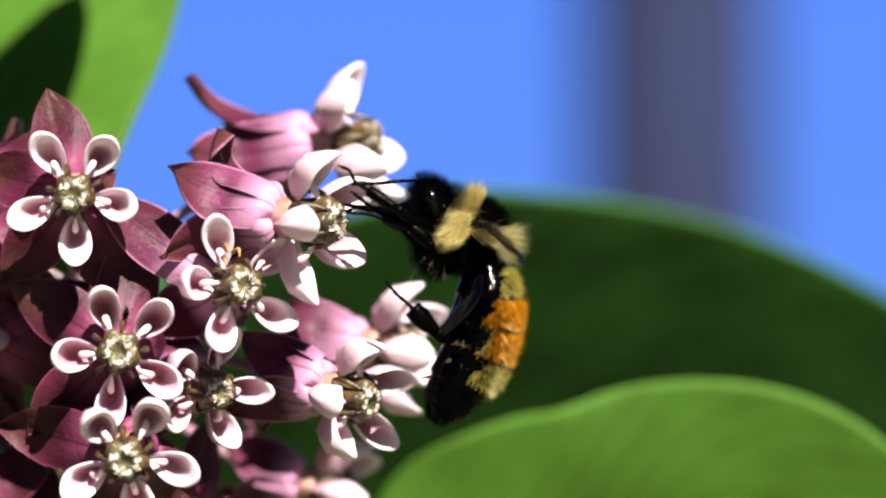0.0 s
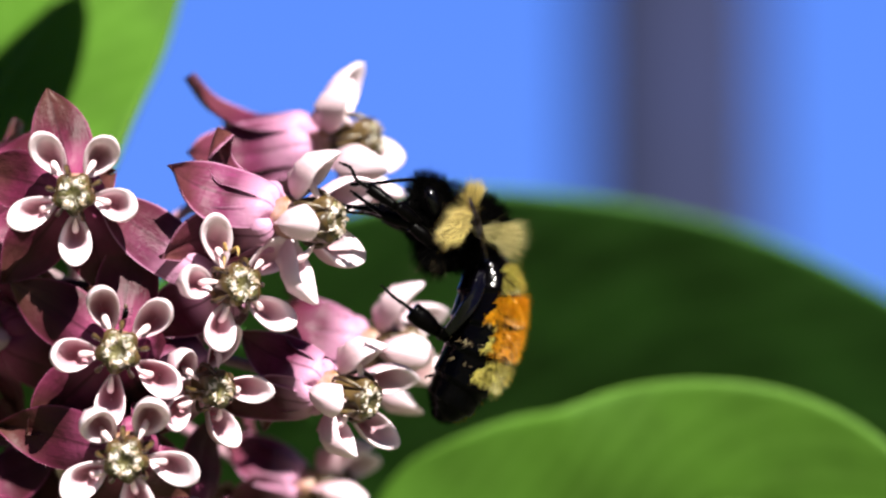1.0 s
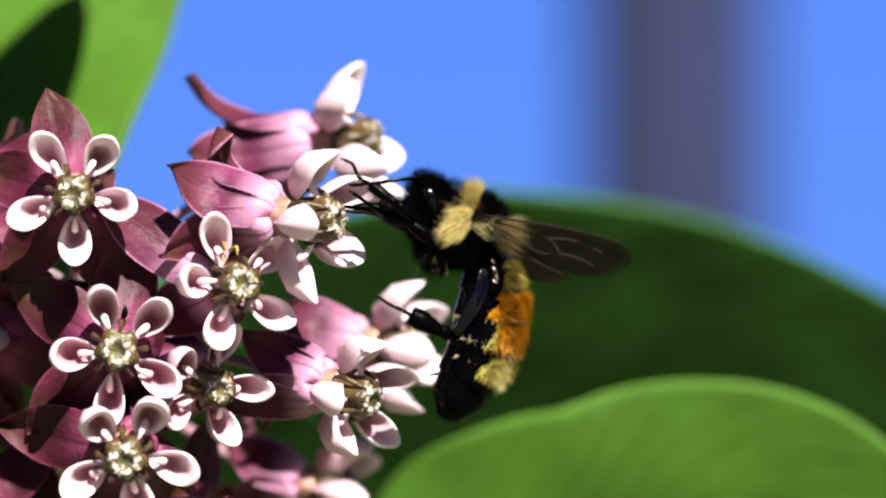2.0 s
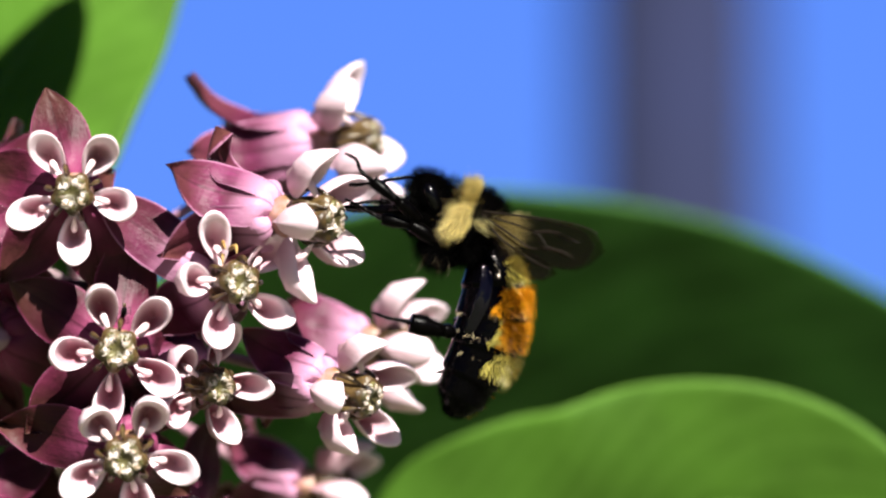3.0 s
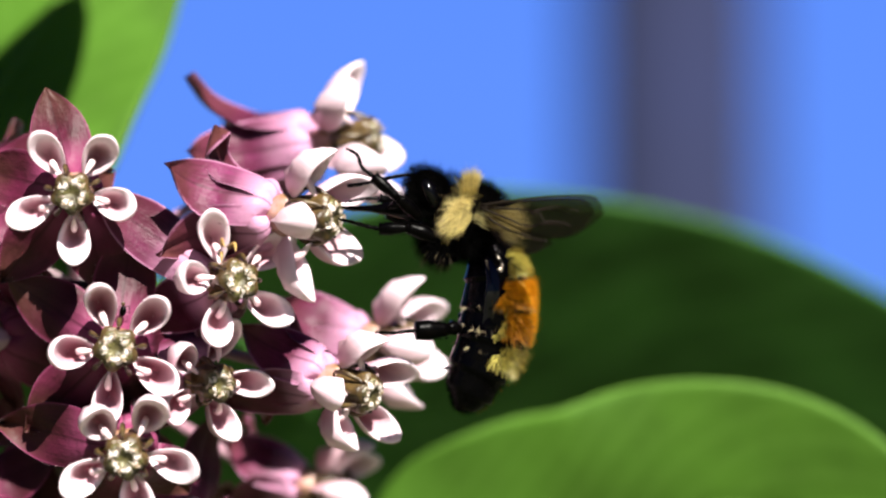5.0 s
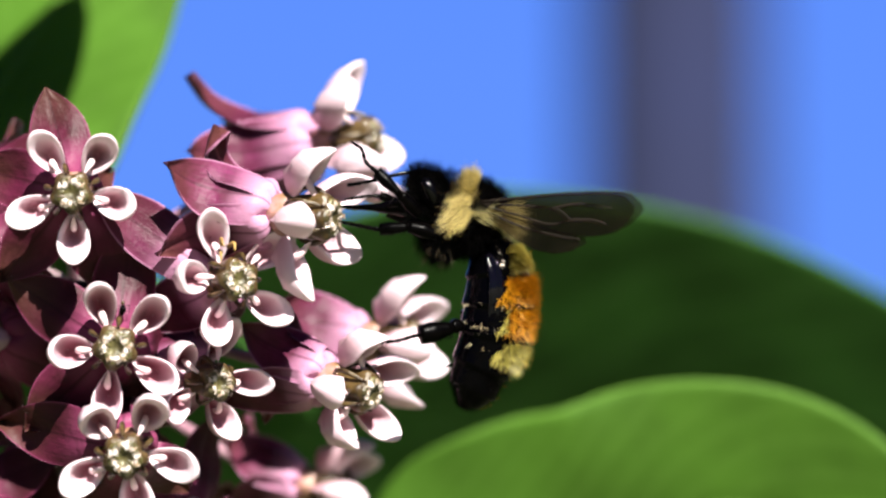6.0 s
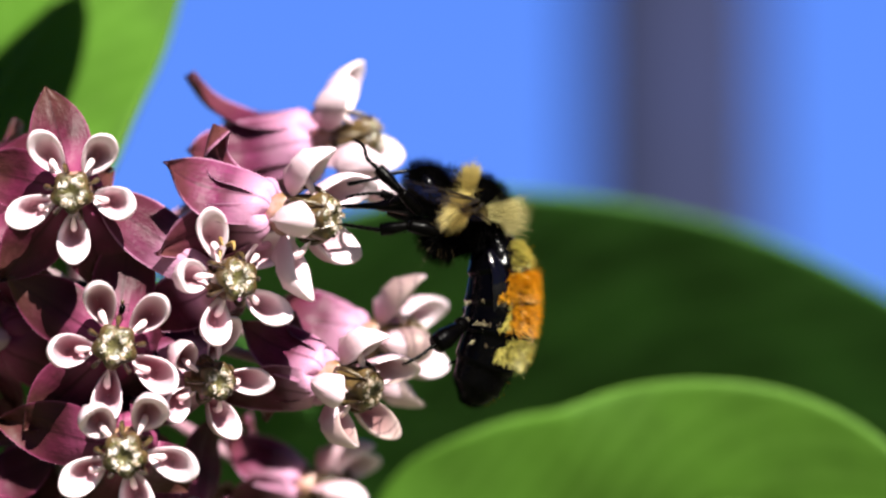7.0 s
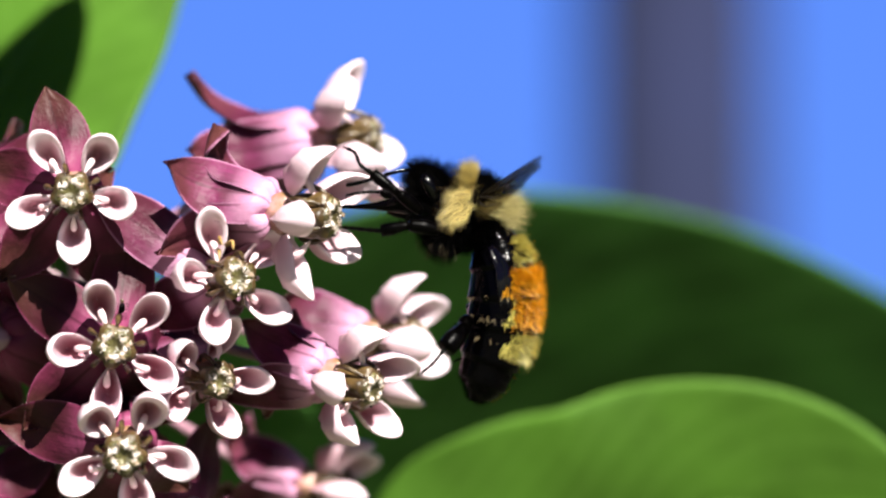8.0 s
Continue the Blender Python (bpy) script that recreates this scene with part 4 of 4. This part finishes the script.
def wings(bee):
    fore_out = [(0.0, -0.15, 0.15), (1.0, -0.55, 0.18), (2.2, -1.05, 0.22), (3.6, -1.6, 0.26), (5.0, -2.0, 0.28), (6.4, -2.2, 0.26), (7.6, -2.1, 0.15), (8.5, -1.7, -0.1), (9.0, -1.2, -0.5), (9.15, -0.9, -0.8)]
    hind_out = [(0.1, -0.3, -0.15), (0.9, -1.1, -0.45), (2.0, -2.0, -0.85), (3.2, -2.7, -1.3), (4.4, -3.0, -1.7), (5.4, -2.9, -2.0), (6.0, -2.55, -2.2)]
    for s, key in ((-1, "wing"), (1, "wing_far")):
        w = new("wing")
        w.parent = bee
        w.matrix_basis = Matrix.Translation(Vector(((0.30, 0.00, 0.54)[0], s * 1.9, (0.30, 0.00, 0.54)[2])) * MM)
        part("forewing", wing_blade("forewing", fore_out, M_WING), w, "smoky transparent forewing")
        part("hindwing", wing_blade("hindwing", hind_out, M_WING), w, "smoky transparent hindwing")
        for line in ([(0, 0, 0.12), (2.2, 0, 0.2), (5.0, 0, 0.26), (7.6, 0, 0.14), (8.6, 0, -0.12)], [(0, 0, 0), (2.0, 0, -0.2), (4.2, 0, -0.5), (5.2, 0, -1.2)],
                     [(0.3, 0, -0.1), (2.2, 0, -0.75), (4.0, 0, -1.35), (5.2, 0, -1.2)], [(4.2, 0, -0.5), (5.6, 0, -0.35), (7.4, 0, -0.7)], [(5.2, 0, -1.2), (6.4, 0, -1.3), (7.2, 0, -1.6)],
                     [(0.3, 0, -0.35), (2.2, 0, -1.3), (4.4, 0, -2.0), (5.7, 0, -2.3)]):
            part("wing_vein", tube("wing_vein", curve_points(line, 12), lerp_list([0.075, 0.05, 0.03], 12), M_VEIN, 5), w)
        PARTS[key] = w


BEE = build_bee()


def build_speck():
    """A tiny dark insect sitting between two hoods."""
    at = Vector((-16.83, 0.00, -3.45))
    ob = new("tiny_insect")
    ob.matrix_world = RIG @ Matrix.Translation(at * MM)
    part("body", blob_mesh("body", (0, 0, 0), (0.17, 0.2, 0.3), 10, M_LEG, 10, 12, 0.05), ob)
    part("head", blob_mesh("head", (0.02, 0, 0.38), (0.11, 0.12, 0.12), 0, M_ANTHER, 8, 10, 0.0), ob, "pale brown head")
    for s in (-1, 1):
        for z in (-0.1, 0.05, 0.2):
            part("leg", tube("leg", curve_points([(s * 0.1, 0, z), (s * 0.3, 0.05, z + 0.06), (s * 0.36, 0.25, z - 0.05)], 5), [0.02] * 6, M_LEG, 5), ob)
    tagged(ob, "tiny black insect resting on a milkweed floret", "insect")
    return ob


SPECK = build_speck()

# seconds, x, z, lean of the bee's whole body
BEE_ROWS = [
    (0.0, 1.58, 0.88, -5.83),
    (0.5, 1.60, 0.95, -5.19),
    (1.0, 1.58, 1.02, -4.36),
    (1.5, 1.58, 1.09, -3.51),
    (3.0, 1.64, 1.33, -1.27),
    (3.5, 1.64, 1.40, -0.70),
    (4.0, 1.62, 1.47, 0.00),
    (4.5, 1.62, 1.56, 0.94),
    (6.0, 1.65, 1.80, 2.69),
    (6.5, 1.66, 1.91, 3.25),
    (7.0, 1.68, 1.98, 3.72),
    (7.5, 1.70, 2.05, 4.92),
    (8.0, 1.68, 2.16, 5.83),
]

# seconds, x, z: slow drift of each floret as the head nods
DRIFT = {
    "f1": [(0.0, 0.000, 0.000), (1.5, 0.000, 0.000), (3.0, -0.060, 0.030), (4.5, -0.060, 0.030), (6.0, -0.090, 0.075), (8.0, -0.090, 0.090)],
    "f2": [(0.0, 0.000, 0.000), (1.5, -0.090, 0.075), (3.0, -0.150, 0.165), (4.5, -0.195, 0.255), (6.0, -0.240, 0.315), (8.0, -0.330, 0.390)],
    "f3": [(0.0, 0.000, 0.000), (1.5, -0.045, 0.030), (3.0, -0.105, 0.090), (4.5, -0.150, 0.135), (6.0, -0.180, 0.210), (8.0, -0.225, 0.300)],
    "f4": [(0.0, 0.000, 0.000), (1.5, 0.000, 0.090), (3.0, 0.000, 0.210), (4.5, 0.000, 0.345), (6.0, 0.000, 0.435), (8.0, 0.000, 0.540)],
    "f5": [(0.0, 0.000, 0.000), (1.5, -0.015, 0.030), (3.0, -0.030, 0.090), (4.5, -0.030, 0.135), (6.0, -0.045, 0.210), (8.0, -0.075, 0.300)],
    "f6": [(0.0, 0.000, 0.000), (1.5, 0.045, 0.090), (3.0, 0.075, 0.210), (4.5, 0.090, 0.360), (6.0, 0.105, 0.480), (8.0, 0.135, 0.690)],
    "f7": [(0.0, 0.000, 0.000), (1.5, 0.015, 0.060), (3.0, 0.030, 0.180), (4.5, 0.030, 0.300), (6.0, 0.045, 0.390), (8.0, 0.060, 0.480)],
    "f8": [(0.0, 0.000, 0.000), (1.5, 0.000, 0.015), (3.0, 0.000, 0.045), (4.5, 0.000, 0.060), (6.0, 0.000, 0.090), (8.0, -0.015, 0.150)],
    "f9": [(0.0, 0.000, 0.000), (1.5, -0.030, 0.045), (3.0, -0.090, 0.090), (4.5, -0.150, 0.135), (6.0, -0.225, 0.180), (8.0, -0.240, 0.240)],
}
# seconds, turn of the near hind leg from its drawn pose, and its swing towards the lens
HIND_ROWS = [(0.0, -43, 0), (1.7, -30, 0), (3.0, -12, 0), (4.0, 0, 0), (4.5, 3, 2), (5.8, 11, 8), (6.5, 23, 15), (7.4, 38, 34), (8.0, 44, 30)]
# seconds, turn of the near thigh; of the other legs
THIGH_ROWS = [(0.0, 0), (1.7, 6), (2.8, 14), (4.0, 21), (6.0, 28), (8.0, 33)]
LEG_ROWS = {"fore": [(0, 7), (1.5, 5), (3, 1), (4, 0), (4.5, 0), (6, -4), (6.5, -6), (7, -5), (7.5, -2), (8, 3)], "fore_far": [(0, 3), (8, 0)],
            "mid": [(0, -20), (1.5, -19), (2.8, -15), (3.5, -2), (4, 0), (6, 6), (8, 12)], "mid_far": [(0, -3), (4, 0), (8, 4)]}
# seconds, span direction, way across the wing towards its front edge
WING_ROWS = [
    (0.0, (0.10, -0.99, -0.03), (-0.76, 0.0, 0.62)),
    (0.2, (-0.20, -0.97, 0.08), (-0.68, 0.2, 0.62)),
    (0.5, (-0.42, -0.88, 0.18), (-0.66, 0.4, 0.58)),
    (0.8, (-0.38, -0.90, 0.20), (-0.55, 0.3, 0.7)),
    (1.0, (-0.08, -0.98, 0.12), (-0.3, 0.2, 0.9)),
    (1.15, (0.35, -0.93, 0.0), (0.05, 0.4, 0.85)),
    (1.3, (0.72, -0.65, -0.2), (0.3, 0.6, 0.65)),
    (1.4, (0.82, -0.5, -0.22), (0.3, 0.95, 0.02)),
    (1.5, (0.86, -0.45, -0.20), (0.25, 0.95, 0.16)),
    (1.7, (0.90, -0.40, -0.15), (0.12, 0.5, 0.8)),
    (2.8, (0.88, -0.46, -0.12), (-0.05, 0.35, 0.95)),
    (3.0, (0.7, -0.7, -0.1), (-0.1, 0.2, 0.95)),
    (3.2, (0.2, -0.97, -0.05), (-0.5, 0.0, 0.85)),
    (3.5, (-0.4, -0.9, 0.15), (-0.72, 0.4, 0.5)),
    (3.7, (-0.58, -0.77, 0.25), (-0.45, 0.5, 0.7)),
    (4.0, (-0.49, -0.77, 0.44), (0.3, 0.1, 0.9)),
    (4.3, (-0.35, -0.78, 0.5), (0.45, 0.1, 0.85)),
    (4.5, (0.35, -0.9, 0.24), (0.6, 0.35, 0.62)),
    (4.7, (0.55, -0.83, 0.1), (0.35, 0.45, 0.75)),
    (5.4, (0.9, -0.4, -0.03), (0.1, 0.35, 0.9)),
    (5.8, (0.95, -0.3, 0.0), (0.0, 0.3, 0.95)),
    (6.0, (0.93, -0.36, 0.02), (-0.02, 0.3, 0.95)),
    (6.2, (0.8, -0.6, 0.0), (-0.08, 0.25, 0.95)),
    (6.4, (0.5, -0.85, 0.12), (-0.15, 0.2, 0.95)),
    (6.6, (0.08, -0.98, 0.20), (-0.5, 0.1, 0.85)),
    (6.9, (-0.35, -0.93, 0.12), (-0.72, 0.4, 0.5)),
    (7.1, (-0.55, -0.8, 0.25), (-0.45, 0.5, 0.7)),
    (7.4, (-0.46, -0.78, 0.43), (0.3, 0.1, 0.9)),
    (7.5, (-0.40, -0.79, 0.46), (0.36, 0.12, 0.88)),
    (7.6, (-0.26, -0.85, 0.46), (0.4, 0.16, 0.85)),
    (7.7, (-0.18, -0.91, 0.37), (0.4, 0.24, 0.82)),
    (7.8, (0.03, -0.93, 0.36), (0.4, 0.3, 0.8)),
    (8.0, (0.40, -0.89, 0.2), (0.5, 0.45, 0.65)),
]


def lean_at(t):
    return float(np.interp(t, [r[0] for r in BEE_ROWS], [r[3] for r in BEE_ROWS]))


def bend_at(key, t):
    rows = LEG_ROWS[key]
    return float(np.interp(t, [r[0] for r in rows], [r[1] for r in rows]))


def swung(ob, degrees_, yaw=0.0):
    """The part's own place with a turn about the depth axis (and about the upright one)."""
    return Matrix.Translation(REST[ob.name]) @ Matrix.Rotation(radians(yaw), 4, "Z") @ Matrix.Rotation(-radians(degrees_), 4, "Y")


REST = {ob.name: ob.matrix_basis.translation.copy() for ob in PARTS.values()}


def wing_pose(ob, span, front, mirror):
    x = Vector(span).normalized()
    z = Vector(front)
    if mirror:
        x.y, z.y = -x.y, -z.y
    z = (z - x * z.dot(x)).normalized()
    y = z.cross(x)
    return Matrix.Translation(REST[ob.name]) @ Matrix((x, y, z)).transposed().to_4x4()


def motions():
    walk(BEE, [(t, RIG @ pose(x * MM, 0, z * MM) @ Matrix.Rotation(-radians(a), 4, "Y")) for t, x, z, a in BEE_ROWS])
    for key, rows in DRIFT.items():
        ob = FLORETS[key]
        rest = ob.matrix_basis.copy()
        walk(ob, [(t, Matrix.Translation(RIG.to_3x3() @ Vector((x, 0, z)) * MM) @ rest) for t, x, z in rows])
    still = SPECK.matrix_basis.copy()
    walk(SPECK, [(t, Matrix.Translation(RIG.to_3x3() @ Vector((x, 0, z)) * MM) @ still) for t, x, z in DRIFT["f3"]])
    for key in ("fore", "fore_far", "mid", "mid_far"):
        walk(PARTS[key], [(r[0], swung(PARTS[key], bend_at(key, r[0]) - r[3])) for r in BEE_ROWS])
    walk(PARTS["thigh"], [(t, swung(PARTS["thigh"], a)) for t, a in THIGH_ROWS])
    walk(PARTS["hind"], [(t, swung(PARTS["hind"], a - lean_at(t), y)) for t, a, y in HIND_ROWS])
    for key in ("wing", "wing_far"):
        walk(PARTS[key], [(t, wing_pose(PARTS[key], s, f, key == "wing_far")) for t, s, f in WING_ROWS])


motions()
